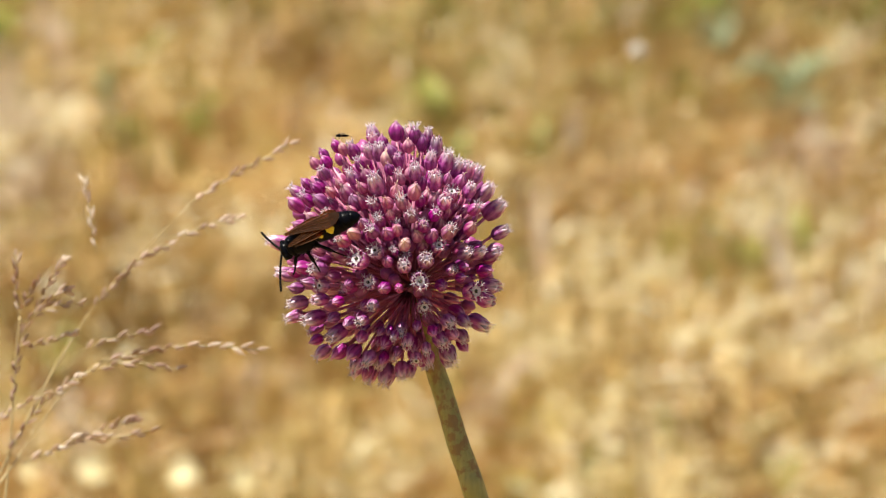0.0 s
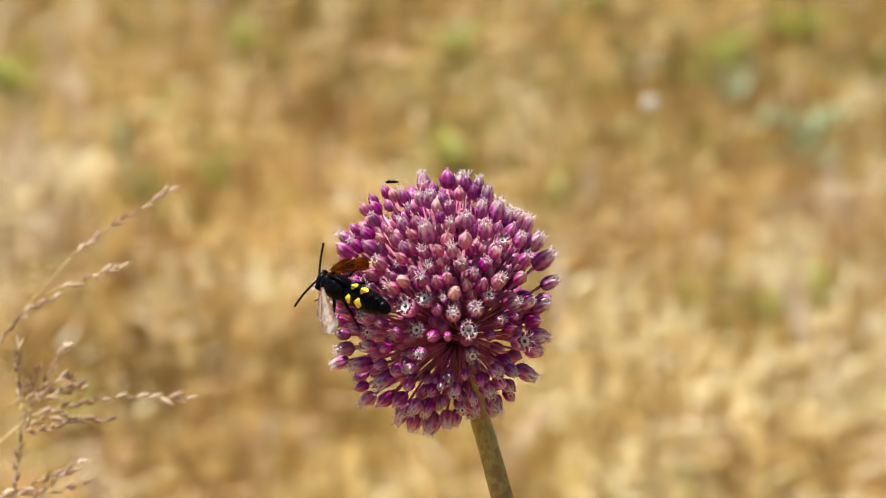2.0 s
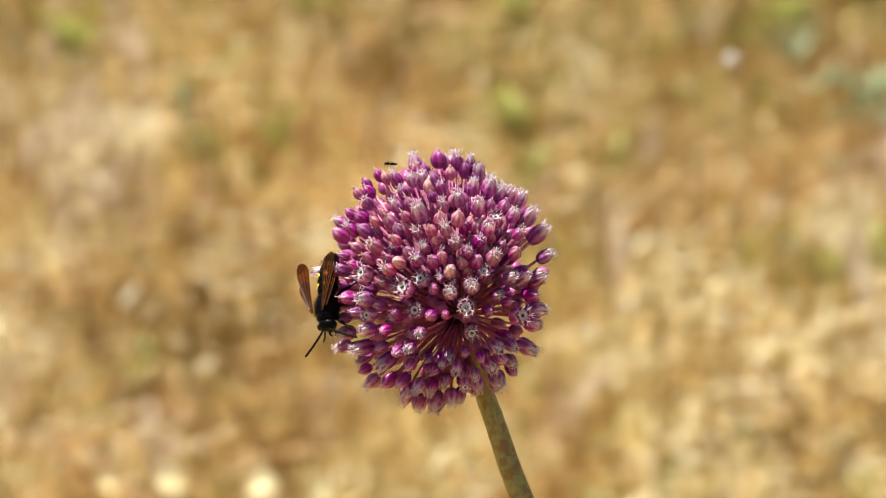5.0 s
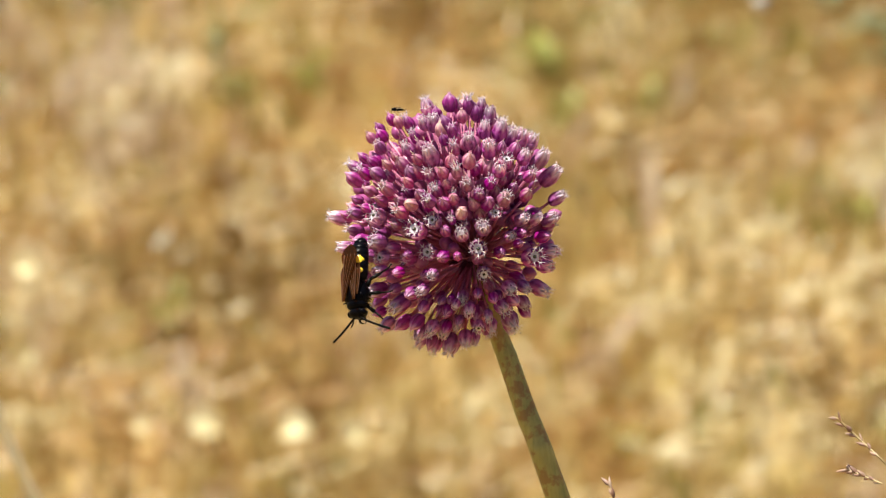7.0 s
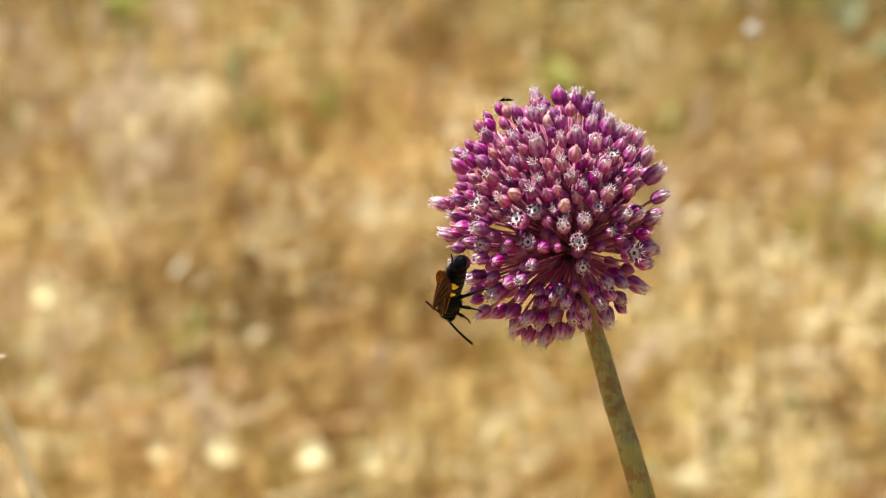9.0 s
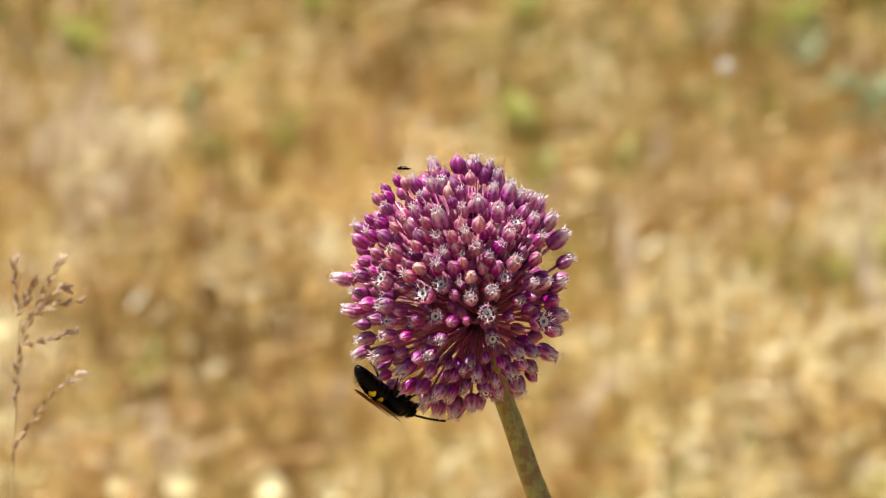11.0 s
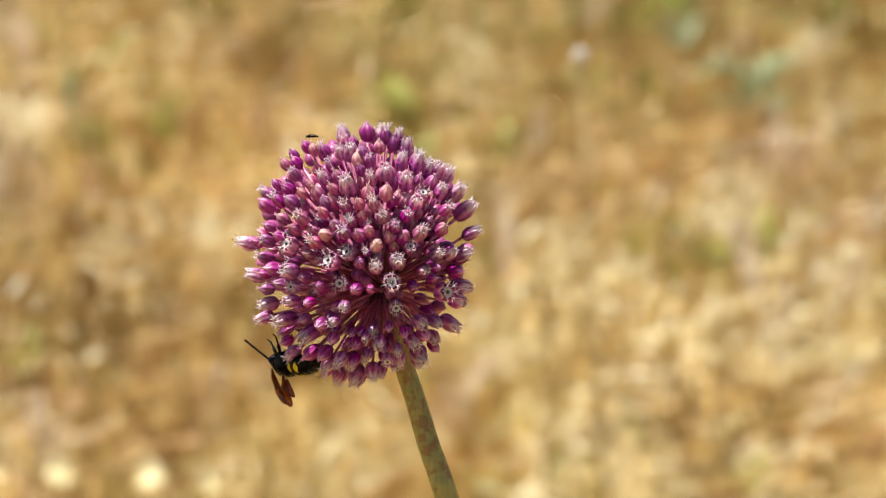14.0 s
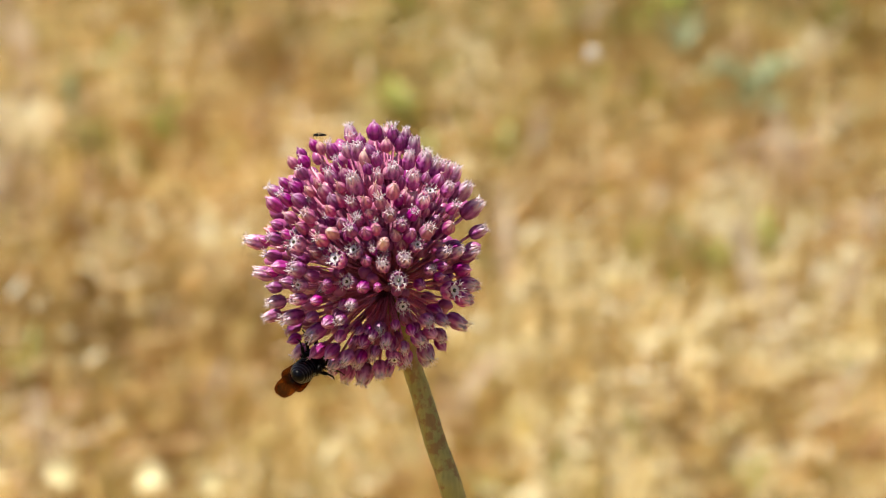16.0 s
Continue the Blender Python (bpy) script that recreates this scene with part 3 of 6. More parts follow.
def bell_mesh(name, mat, length, width, flare):
    """Six keeled tepals, overlapping below and free at the tips."""
    bm = bmesh.new()
    base = [(0.12, -0.5), (0.6, -0.44), (0.9, -0.26), (1.0, -0.02)]
    lathe(bm, [(r * width / 2, h * length) for r, h in base] + [(0.8 * width / 2, 0.12 * length)], 18, 0, 6, 0.05)
    for k in range(6):
        a0 = 2 * math.pi * k / 6
        out = 1.0 if k % 2 else 0.93
        rows = []
        for h, r, wd in ((-0.3, 0.9, 0.5), (-0.02, 1.03, 0.62), (0.22, 0.92 + flare * 0.4, 0.52), (0.40, 0.70 + flare, 0.34), (0.52, 0.5 + flare * 1.7, 0.05)):
            row = []
            for s in (-1, -0.4, 0.4, 1):
                q = r * out * width / 2 * (1 - 0.10 * abs(s))
                b = a0 + s * wd
                row.append(bm.verts.new((q * math.cos(b), q * math.sin(b), h * length)))
            rows.append(row)
        for p, q in zip(rows, rows[1:]):
            for j in range(3):
                bm.faces.new((p[j], p[j + 1], q[j + 1], q[j]))
    uneven(bm, length, 0.00018, int(length * 1e6 + flare * 1e4))
    return mesh_from(name, bm, mat)


def stamen_mesh(name, length, spread_out, reach, ovary):
    """Six white filaments with side points and dark anthers, round a pistil."""
    rng = random.Random(len(name) + int(reach * 1e5))
    bm = bmesh.new()
    z0 = 0.2 * length
    for k in range(6):
        a = 2 * math.pi * (k + 0.5) / 6 + rng.uniform(-0.15, 0.15)
        d = Vector((math.cos(a), math.sin(a), 0))
        top = d * spread_out * rng.uniform(0.8, 1.15) + Vector((0, 0, z0 + reach * rng.uniform(0.8, 1.1)))
        tube(bm, [d * 0.0009 + Vector((0, 0, z0)), d * spread_out * 0.6 + Vector((0, 0, z0 + reach * 0.65)), top], [0.00020, 0.00015, 0.00006], 4)
        side = Vector((-d.y, d.x, 0))
        for s in (-1, 1):
            mid = d * spread_out * 0.6 + Vector((0, 0, z0 + reach * 0.6))
            far = mid + side * s * rng.uniform(0.0006, 0.0012) + d * rng.uniform(0.0004, 0.0012) + Vector((0, 0, reach * rng.uniform(0.1, 0.4)))
            tube(bm, [mid, mid.lerp(far, 0.5) + side * s * 0.0001, far], [0.00012, 0.00008, 0.00004], 3)
        if rng.random() < (0.12 if ovary else 0.4):
            blob(bm, top, (0.00018, 0.00018, 0.00028), 1, 5, 4)
    if ovary:
        # broad white filament bases round the green ovary
        lathe(bm, [(0.0006, z0 + 0.25 * reach), (0.0010, z0 + 0.30 * reach), (0.0014, z0 + 0.42 * reach), (0.0013, z0 + 0.36 * reach), (0.0007, z0)], 18, 0, 6, 0.18)
        blob(bm, (0, 0, z0 + 0.3 * reach), (0.00055, 0.00055, 0.0006), 2, 8, 5)
    else:
        lathe(bm, [(0.0011, z0), (0.0009, z0 + 0.3 * reach), (0.0006, z0 + 0.45 * reach), (0.0002, z0 + 0.5 * reach)], 12, 0, 6, 0.2)
    tube(bm, [(0, 0, z0), (0, 0, z0 + reach * 0.8)], [0.00018, 0.00010], 4)
    return mesh_from(name, bm, M_FILAMENT, M_ANTHER, M_OVARY)


def pedicel_mesh(bend):
    bm = bmesh.new()
    pts = [(bend * math.sin(math.pi * k / 5) , 0.3 * bend * math.sin(2 * math.pi * k / 5), -1 + k / 5) for k in range(6)]
    tube(bm, pts, [0.00034, 0.00034, 0.00034, 0.00035, 0.00038, 0.00050], 5)
    return mesh_from("pedicel", bm, M_PEDICEL)


# places on the head, in mm right and up of its middle, as one faces it
OPEN_FLORETS = [(-21.9, 1.3), (-10.1, -3.3), (-5.1, -0.8), (-7.0, -9.8), (-20.9, -10.8), (7.6, -9.4), (8.8, -16.7), (23.0, -12.3), (12.9, 0.8), (16.4, 15.9), (6.5, -32.2)]
BELLS_ABOVE = [(-28.8, 16.6), (-7.3, 28.3), (-4.3, 28.5), (-12.3, 20.9), (-5.3, 18.7), (-34.3, 1.7), (9.8, 32.9), (11.8, 30.1), (10.6, 25.8), (6.0, 22.5), (15.1, 25.4), (17.9, 23.7), (20.9, 22.9), (23.9, 22.0), (11.8, 20.0), (22.0, 17.4), (26.7, 16.6), (29.5, 11.6), (31.2, 5.0), (-6.5, 33.6), (14.7, 13.8)]
BELLS_BELOW = [(-22.5, -0.3), (-29.7, -20.2), (-23.4, -20.4), (-16.7, -24.8), (-11.1, -35.9), (-7.0, -37.7), (24.7, -1.2), (28.7, -1.2), (28.0, -10.8), (27.2, -14.9), (25.0, -21.7), (20.0, -25.9), (15.9, -30.9), (10.1, -32.2), (2.2, -35.9), (-28.3, -15.8), (9.3, -3.1), (-9.3, -20.8), (20.5, -21.2), (-2.3, -37.3)]
BUDS_ABOVE = [(-17.2, 30.1), (-11.9, 28.7), (-20.9, 27.8), (-20.2, 25.4), (-20.5, 22.0), (-25.8, 19.1), (-28.8, 12.8), (-25.2, 14.3), (-21.4, 13.8), (-23.0, 17.6), (-10.1, 24.5), (-11.4, 13.4), (-8.6, 7.1), (-6.1, 5.1), (-28.0, 6.6), (-31.3, 2.2), (-28.5, 2.7), (-25.0, 3.8), (0.5, 34.3), (6.0, 33.2), (8.0, 31.1), (-1.0, 27.8), (1.0, 25.8), (15.6, 20.4), (19.2, 19.6), (23.4, 11.6), (-1.5, 23.2), (8.1, 19.1), (8.5, 6.6), (10.9, 3.8), (-1.8, 4.3), (11.8, 9.9), (18.4, 8.3), (-3.5, 31.1)]
BUDS_BELOW = [(-32.1, -7.5), (-29.3, -7.0), (-26.8, -5.6), (-22.2, -6.1), (-28.8, -11.6), (-24.7, -9.9), (-21.7, -14.9), (-16.4, -15.3), (-17.6, -20.2), (-6.1, -16.6), (-12.8, -21.7), (-23.0, -26.9), (-21.4, -30.9), (-16.1, -30.5), (-11.9, -30.4), (-7.3, -32.2), (-3.1, -32.2), (-1.8, -3.6), (3.0, -4.8), (-2.7, -11.4), (1.5, -11.4), (20.9, -1.2), (20.5, -5.3), (26.7, -6.5), (17.1, -6.1), (19.6, -8.3), (13.9, -10.6), (16.2, -21.3), (11.3, -24.1), (-2.3, -27.2), (4.0, -27.2), (1.0, -30.4), (6.8, -22.6), (13.9, -26.7), (-13.1, -10.3), (-8.1, -36.4)]
PALE_BUDS = [(-23.4, 25.0), (-6.0, 31.4), (-15.9, 18.7), (-9.3, 17.6), (-5.6, 12.6), (-8.9, 14.1), (-12.3, 10.9), (-18.6, 9.3), (-15.2, 5.5), (-20.5, 6.0), (2.7, 32.8), (4.0, 30.1), (0.7, 16.6), (2.3, 13.3), (-1.8, 13.4), (-1.0, 9.9), (5.1, 9.6), (6.0, 16.6), (11.8, 14.3), (15.9, 5.0), (22.2, 6.0), (-16.4, -1.5), (1.8, 20.4), (-8.1, 21.2), (-13.9, 16.2), (-4.0, 8.0), (1.0, 5.5), (6.8, 3.8), (-14.7, 2.2)]
CREAM_BUDS = [(-15.2, 29.3), (-18.6, 16.6), (-11.8, 4.3), (3.1, 1.3), (-2.3, 26.2)]


def wild_leek():
    flower = thing("wild_leek_flower", ROOT, "wild leek, round purple flower head on a mottled green stem", "flower")
    rng = random.Random(11)
    buds = [bud_mesh("floret", M_BUD, 0.0053 * q, 0.0043 * w, 0.05, st) for q, w, st in ((1, 1, 0), (0.92, 0.92, 0.0016), (1.10, 0.96, 0), (0.84, 0.88, 0), (1.02, 0.94, 0.0022), (1.16, 1.0, 0.0010), (0.96, 0.86, 0.0014))]
    pales = [bud_mesh("floret", M_PALE, 0.0051 * q, 0.0040 * w, 0.09, st) for q, w, st in ((1, 1, 0), (0.9, 0.92, 0.0018), (1.06, 1.0, 0.0012))]
    creams = [bud_mesh("floret", M_CREAM, 0.0052, 0.0040, 0.09, st) for st in (0, 0.0018)]
    bells = [bell_mesh("floret", M_BELL, 0.0061 * q, 0.0048 * w, fl) for q, w, fl in ((1, 1, 0.0), (0.96, 1.0, 0.06), (1.08, 0.96, 0.12), (1.14, 0.94, 0.03))]
    opens = [bell_mesh("floret", M_BELL, 0.0050, 0.0052, fl) for fl in (0.20, 0.32)]
    tufts = [stamen_mesh("stamen_tuft", 0.0058, 0.0015, r, False) for r in (0.0028, 0.0020, 0.0034)]
    stars = [stamen_mesh("stamen_tuft", 0.0050, 0.0030, r, True) for r in (0.0026, 0.0020)]
    pedicels = [pedicel_mesh(b) for b in (0.0004, -0.0006, 0.0009, 0.0)]
    apex = in_head(APEX) + HEAD - ROOT

    def floret(x, y, depth, meshes, stamens, size=1.0):
        """One floret at a place on the head, on its own pedicel from the top of the stem."""
        centre = in_head((x, y, depth)) + HEAD - ROOT
        out = (centre - apex)
        reach = out.length
        out = (out.normalized() + Vector([rng.uniform(-0.10, 0.10) for _ in range(3)])).normalized()
        turn = out.to_track_quat("Z", "Y").to_matrix().to_4x4() @ Matrix.Rotation(rng.uniform(0, 6.28), 4, "Z")
        me = rng.choice(meshes)
        s = size * rng.uniform(0.70, 1.08)
        ob = part("floret", me, None, flower, "", Matrix.Translation(centre - out * 0.0006) @ turn @ Matrix.Diagonal((s * rng.uniform(0.92, 1.08), s * rng.uniform(0.92, 1.08), s, 1)))
        if stamens:
            part("stamen_tuft", rng.choice(stamens), None, ob, "white stamens")
        # the pedicel runs straight back to the top of the stem
        base = ob.matrix_basis.inverted() @ (apex + (centre - apex).normalized() * 0.0030)
        start = Vector((0, 0, -0.0024))
        d = (start - base)
        ped = d.to_track_quat("Z", "Y").to_matrix().to_4x4()
        part("pedicel", rng.choice(pedicels), None, ob, "thin purple flower stalk", Matrix.Translation(start) @ ped @ Matrix.Diagonal((1, 1, d.length, 1)))

    def front(x, y):
        q = 1 - (x / HALF[0]) ** 2 - (y / HALF[1]) ** 2
        return HALF[2] * math.sqrt(q) if q > 0 else 0.0

    taken = []
    for places, meshes, stamens, size in ((OPEN_FLORETS, opens, stars, 1.0), (BELLS_ABOVE, bells, tufts, 1.06), (BELLS_BELOW, bells, tufts, 1.06), (BUDS_ABOVE, buds, None, 1.0),
                                          (BUDS_BELOW, buds, None, 1.0), (PALE_BUDS, pales, None, 1.0), (CREAM_BUDS, creams, None, 0.98)):
        for i, (x, y) in enumerate(places):
            x, y = x / 1000, y / 1000
            closed = places is BUDS_BELOW and i % 3 == 0
            z = front(x, y) * rng.uniform(0.9, 1.0) + rng.uniform(-0.002, 0.002)
            taken.append((x, y, z))
            # white stamens on a third of the upper buds stand for sunlit sparkle
            sparkle = places in (BUDS_ABOVE, PALE_BUDS) and i % 3 == 1
            floret(x, y, z, bells if closed else meshes, tufts if closed or sparkle else stamens, size)
    # those set a little deeper, between the outer ones
    tries = 0
    while len(taken) < 262 and tries < 20000:
        tries += 1
        d = Vector([rng.gauss(0, 1) for _ in range(3)]).normalized()
        if d.z < 0.0:
            continue
        k = rng.uniform(0.68, 0.93)
        p = (d.x * HALF[0] * k, d.y * HALF[1] * k, d.z * HALF[2] * k)
        # the stalks show bare in the lower half, round the top of the stem
        if p[1] < -0.003 and (rng.random() < 0.85 or math.hypot(p[0] - APEX.x, (p[1] - APEX.y) * 0.9) < 0.0125):
            continue
        if math.hypot(p[0] - 0.0265, p[1] - 0.0055) < 0.0045:
            continue
        if any((p[0] - q[0]) ** 2 + (p[1] - q[1]) ** 2 + 0.35 * (p[2] - q[2]) ** 2 < 0.0034 ** 2 for q in taken):
            continue
        taken.append(p)
        high = p[1] > -0.004
        kind = rng.random()
        floret(*p, (pales if kind < 0.45 else buds) if high else buds, tufts if kind > 0.8 else None, 0.9)
    # the hanging ones in front of the stem
    low = 0
    for _ in range(4000):
        if low == 20:
            break
        x, y = rng.uniform(-0.012, 0.021), rng.uniform(-0.0365, -0.0235)
        z = front(x, y) * rng.uniform(0.7, 1.0)
        if z < 0.006 or any((x - q[0]) ** 2 + (y - q[1]) ** 2 + 0.5 * (z - q[2]) ** 2 < 0.0031 ** 2 for q in taken):
            continue
        low += 1
        taken.append((x, y, z))
        bell = rng.random() < 0.45
        floret(x, y, z, bells if bell else buds, tufts if bell else None, 0.9)
    # the late florets crowded inside and those of the far side
    bm = bmesh.new()
    made = 0
    while made < 400:
        d = Vector([rng.gauss(0, 1) for _ in range(3)]).normalized()
        back = d.z < 0.05
        k = rng.uniform(0.60, 0.98) if back else rng.uniform(0.42, 0.76)
        if math.hypot(d.x, d.y) * k > 0.87:
            continue
        if (d.y * k < -0.5 and rng.random() < 0.4) or math.hypot(d.x * HALF[0] * k - 0.0265, d.y * HALF[1] * k - 0.0055) < 0.0055:
            continue
        if not back and d.y < -0.1 and rng.random() < 0.78:
            continue
        made += 1
        centre = in_head((d.x * HALF[0] * k, d.y * HALF[1] * k, d.z * HALF[2] * k)) + HEAD - ROOT
        out = (centre - apex).normalized()
        turn = Matrix.Translation(centre) @ out.to_track_quat("Z", "Y").to_matrix().to_4x4()
        before = len(bm.verts)
        q = rng.uniform(0.8, 1.05)
        lathe(bm, [(r * 0.0021 * q, h * 0.0048 * q) for r, h in ((0.15, -0.5), (0.75, -0.38), (1.0, -0.08), (0.92, 0.2), (0.55, 0.42), (0.1, 0.56))], 9)
        bm.verts.ensure_lookup_table()
        for v in bm.verts[before:]:
            v.co = turn @ v.co
        side = out.orthogonal() * rng.uniform(-0.0012, 0.0012)
        tube(bm, [apex + out * 0.003, apex.lerp(centre, 0.5) + side, centre - out * 0.0022], 0.00034, 4, 1)
    tagged(part("floret_mass", bm, (M_INNER, M_PEDICEL), flower, "crowded magenta florets and stalks deep in the head"), kind="stuff")
    # stem: from the ground up into the head, with a slight S
    bm = bmesh.new()
    top = apex
    pts = [Vector((0.0000, 0.0000, -0.0300)), Vector((0.0040, 0.0000, 0.2500)), Vector((-0.0040, -0.0030, 0.5000)), Vector((-0.0837, -0.0323, 0.7000)), Vector((-0.1144, -0.0323, 0.8500)), Vector((-0.1354, -0.0323, 0.9300)), Vector((-0.1458, -0.0323, 0.9657)), Vector((-0.1481, -0.0308, 0.9728)), Vector((-0.1510, -0.0291, 0.9806)), Vector((-0.1535, -0.0274, 0.9887)), Vector((-0.1560, -0.0257, 0.9968)), Vector((-0.1582, -0.0243, 1.0033)), top]
    fine = []
    for i in range(len(pts) - 1):
        p0, p1, p2, p3 = pts[max(i - 1, 0)], pts[i], pts[i + 1], pts[min(i + 2, len(pts) - 1)]
        for k in range(6):
            t = k / 6
            fine.append(0.5 * ((2 * p1) + (p2 - p0) * t + (2 * p0 - 5 * p1 + 4 * p2 - p3) * t * t + (3 * p1 - p0 - 3 * p2 + p3) * t ** 3))
    fine.append(top)
    n = len(fine)
    tube(bm, fine, [0.0042 - 0.0014 * (i / n) + 0.00004 * math.sin(i * 1.7) for i in range(n)], 16)
    part("stem", bm, M_STEM, flower, "olive-green stem with rusty brown blotches")
    bm = bmesh.new()
    blob(bm, apex, (0.0040, 0.0040, 0.0040), 0, 14, 9)
    part("receptacle", bm, M_PEDICEL, flower, "purplish knob from which the flower stalks spring")
    return flower


FLOWER = wild_leek()


# ---- wasp ----
def wing_edges(length, width):
    """Leading and trailing edge of a wing with a rounded tip, from the hinge outwards."""
    lead, trail = [], []
    for k in range(13):
        t = k / 12
        y = -length * (1 - (1 - t) ** 1.25)
        end = math.sqrt(max(0.0, 1 - max(0.0, (t - 0.62) / 0.38) ** 2))
        lead.append((-0.06 * width * math.sin(t * math.pi) + 0.35 * width * (1 - end), y))
        grow = min(1.0, 0.12 + 1.25 * t)
        trail.append((lead[-1][0] + 0.0002 + (width * grow - 0.35 * width * (1 - end)) * end, y))
    return lead, trail


def wing_mesh(name, length, width, side, mats):
    """A thin stiff wing along -y from its hinge, with raised veins."""
    bm = bmesh.new()
    lead, trail = wing_edges(length, width)
    thick = 0.00006
    cols = 5
    grids = []
    for z in (thick, -thick):
        g = []
        for i in range(13):
            a, b = Vector((*lead[i], 0)), Vector((*trail[i], 0))
            g.append([bm.verts.new(((a.lerp(b, j / cols)).x * -side, a.lerp(b, j / cols).y, z + 0.00006 * math.sin(j * 1.4) * math.sin(i * 0.25))) for j in range(cols + 1)])
        grids.append(g)
    for gi, g in enumerate(grids):
        for i in range(12):
            for j in range(cols):
                f = (g[i][j], g[i][j + 1], g[i + 1][j + 1], g[i + 1][j])
                face = bm.faces.new(f if (gi == 0) == (side > 0) else f[::-1])
                face.material_index = 1 if i > 8 else 0
    for k, (x0, x1) in enumerate(((0.02, 0.0), (0.18, 0.25), (0.4, 0.5), (0.62, 0.85))):
        pts = []
        for i in range(0, 10):
            a, b = Vector((*lead[i], 0)), Vector((*trail[i], 0))
            p = a.lerp(b, x0 + (x1 - x0) * i / 9)
            pts.append((p.x * -side, p.y, 0.00012 + 0.00006 * math.sin((x0 + (x1 - x0) * i / 9) * cols * 1.4) * math.sin(i * 0.25)))
        tube(bm, pts, 0.00004 if k else 0.00013, 4, 2)
    return mesh_from(name, bm, *mats)


def wasp():
    w = thing("wasp", pose(0, 1.4, 1.0), "large black hairy wasp with yellow spots and amber wings", "wasp")
    rng = random.Random(5)

    def hairs(bm, centre, radii, count, length, mat):
        for _ in range(count):
            d = Vector([rng.gauss(0, 1) for _ in range(3)]).normalized()
            p = Vector(centre) + Vector((d.x * radii[0], d.y * radii[1], d.z * radii[2]))
            q = p + (d + Vector((0, -0.4, 0))).normalized() * length * rng.uniform(0.6, 1.2)
            tube(bm, [p, q], [0.00006, 0.00002], 3, mat, cap=False)

    bm = bmesh.new()
    blob(bm, (0, 0.0056, 0), (0.0036, 0.0048, 0.0033), 0, 20, 14)
    blob(bm, (0, 0.0090, 0.0001), (0.0031, 0.0018, 0.0027), 0, 16, 10)
    blob(bm, (0, 0.0034, 0.0016), (0.0019, 0.0018, 0.0014), 0, 14, 8)
    blob(bm, (0.0025, 0.0066, 0.0016), (0.0007, 0.0009, 0.0007), 0, 8, 6)
    blob(bm, (-0.0025, 0.0066, 0.0016), (0.0007, 0.0009, 0.0007), 0, 8, 6)
    hairs(bm, (0, 0.0058, 0), (0.0035, 0.0049, 0.0032), 1100, 0.0008, 1)
    part("thorax", bm, (M_BLACK, M_HAIR), w, "black hairy thorax")
    bm = bmesh.new()
    blob(bm, (0, 0.0112, -0.0004), (0.0029, 0.0018, 0.0024), 0, 18, 12)
    blob(bm, (0, 0.0122, -0.0016), (0.0012, 0.0009, 0.0010), 0, 10, 8)
    for s in (-1, 1):
        tube(bm, [(s * 0.0009, 0.0122, -0.0020), (s * 0.0011, 0.0133, -0.0028), (s * 0.0002, 0.0137, -0.0033)], [0.0004, 0.0003, 0.0001], 6)
    hairs(bm, (0, 0.0112, -0.0004), (0.0025, 0.0016, 0.0022), 160, 0.0007, 1)
    head = part("head", bm, (M_BLACK, M_HAIR), w, "black head")
    for s in (-1, 1):
        bm = bmesh.new()
        blob(bm, (s * 0.0024, 0.0114, 0.0000), (0.0007, 0.0010, 0.0013), 0, 10, 8)
        part("eye", bm, M_BLACK, head, "shiny black compound eye")
    for s, lift in ((1, 0.0006), (-1, -0.0004)):
        bm = bmesh.new()
        pts = [Vector((s * 0.0007, 0.0126, 0.0004))]
        d = Vector((s * 0.82, 0.54, -0.20)).normalized()
        for k in range(13):
            pts.append(pts[-1] + d * 0.00084)
            d = (d + Vector((s * 0.012, -0.010, -0.010 + lift * 20))).normalized()
        for k in range(13):
            tube(bm, [pts[k], pts[k].lerp(pts[k + 1], 0.5), pts[k + 1]], [0.00033, 0.00036, 0.00033], 7)
        part("antenna", bm, M_LEG, w, "long black segmented antenna")
    # abdomen: six overlapping rings, narrowing to the tip
    bm = bmesh.new()
    prof = []
    y, widths = 0.0016, (2.6, 3.1, 3.25, 3.25, 3.12, 2.85, 2.2)
    prof.append((0.0004, y + 0.0003))
    for k in range(7):
        r = widths[k] / 1000
        nxt = widths[min(k + 1, 6)] / 1000 if k < 6 else 0.0002
        ln = 0.0021 if k else 0.0014
        prof += [(r if k else r * 0.75, y), ((r + nxt) / 2 + (0.00005 if k < 6 else 0.0006), y - ln * 0.5), (nxt + (0.00004 if k < 6 else 0.0009), y - ln * 0.94), (nxt - 0.00003 if k < 6 else 0.0005, y - ln * 0.99)]
        y -= ln
    prof.append((0.0002, y - 0.0004))
    lathe(bm, prof, 28, 0, axis="y", squash=0.86)
    for v in bm.verts:
        t = max(0.0, -v.co.y) / 0.014
        v.co.z -= 0.0028 * t * t
    hairs(bm, (0, -0.0045, -0.0002), (0.0031, 0.0066, 0.0027), 500, 0.0005, 1)
    abdomen = part("abdomen", bm, (M_BLACK, M_HAIR), w, "shiny black abdomen")
    # yellow spots, lying on the second and third rings
    def drop(yy):
        t = max(0.0, -yy) / 0.014
        return -0.0028 * t * t
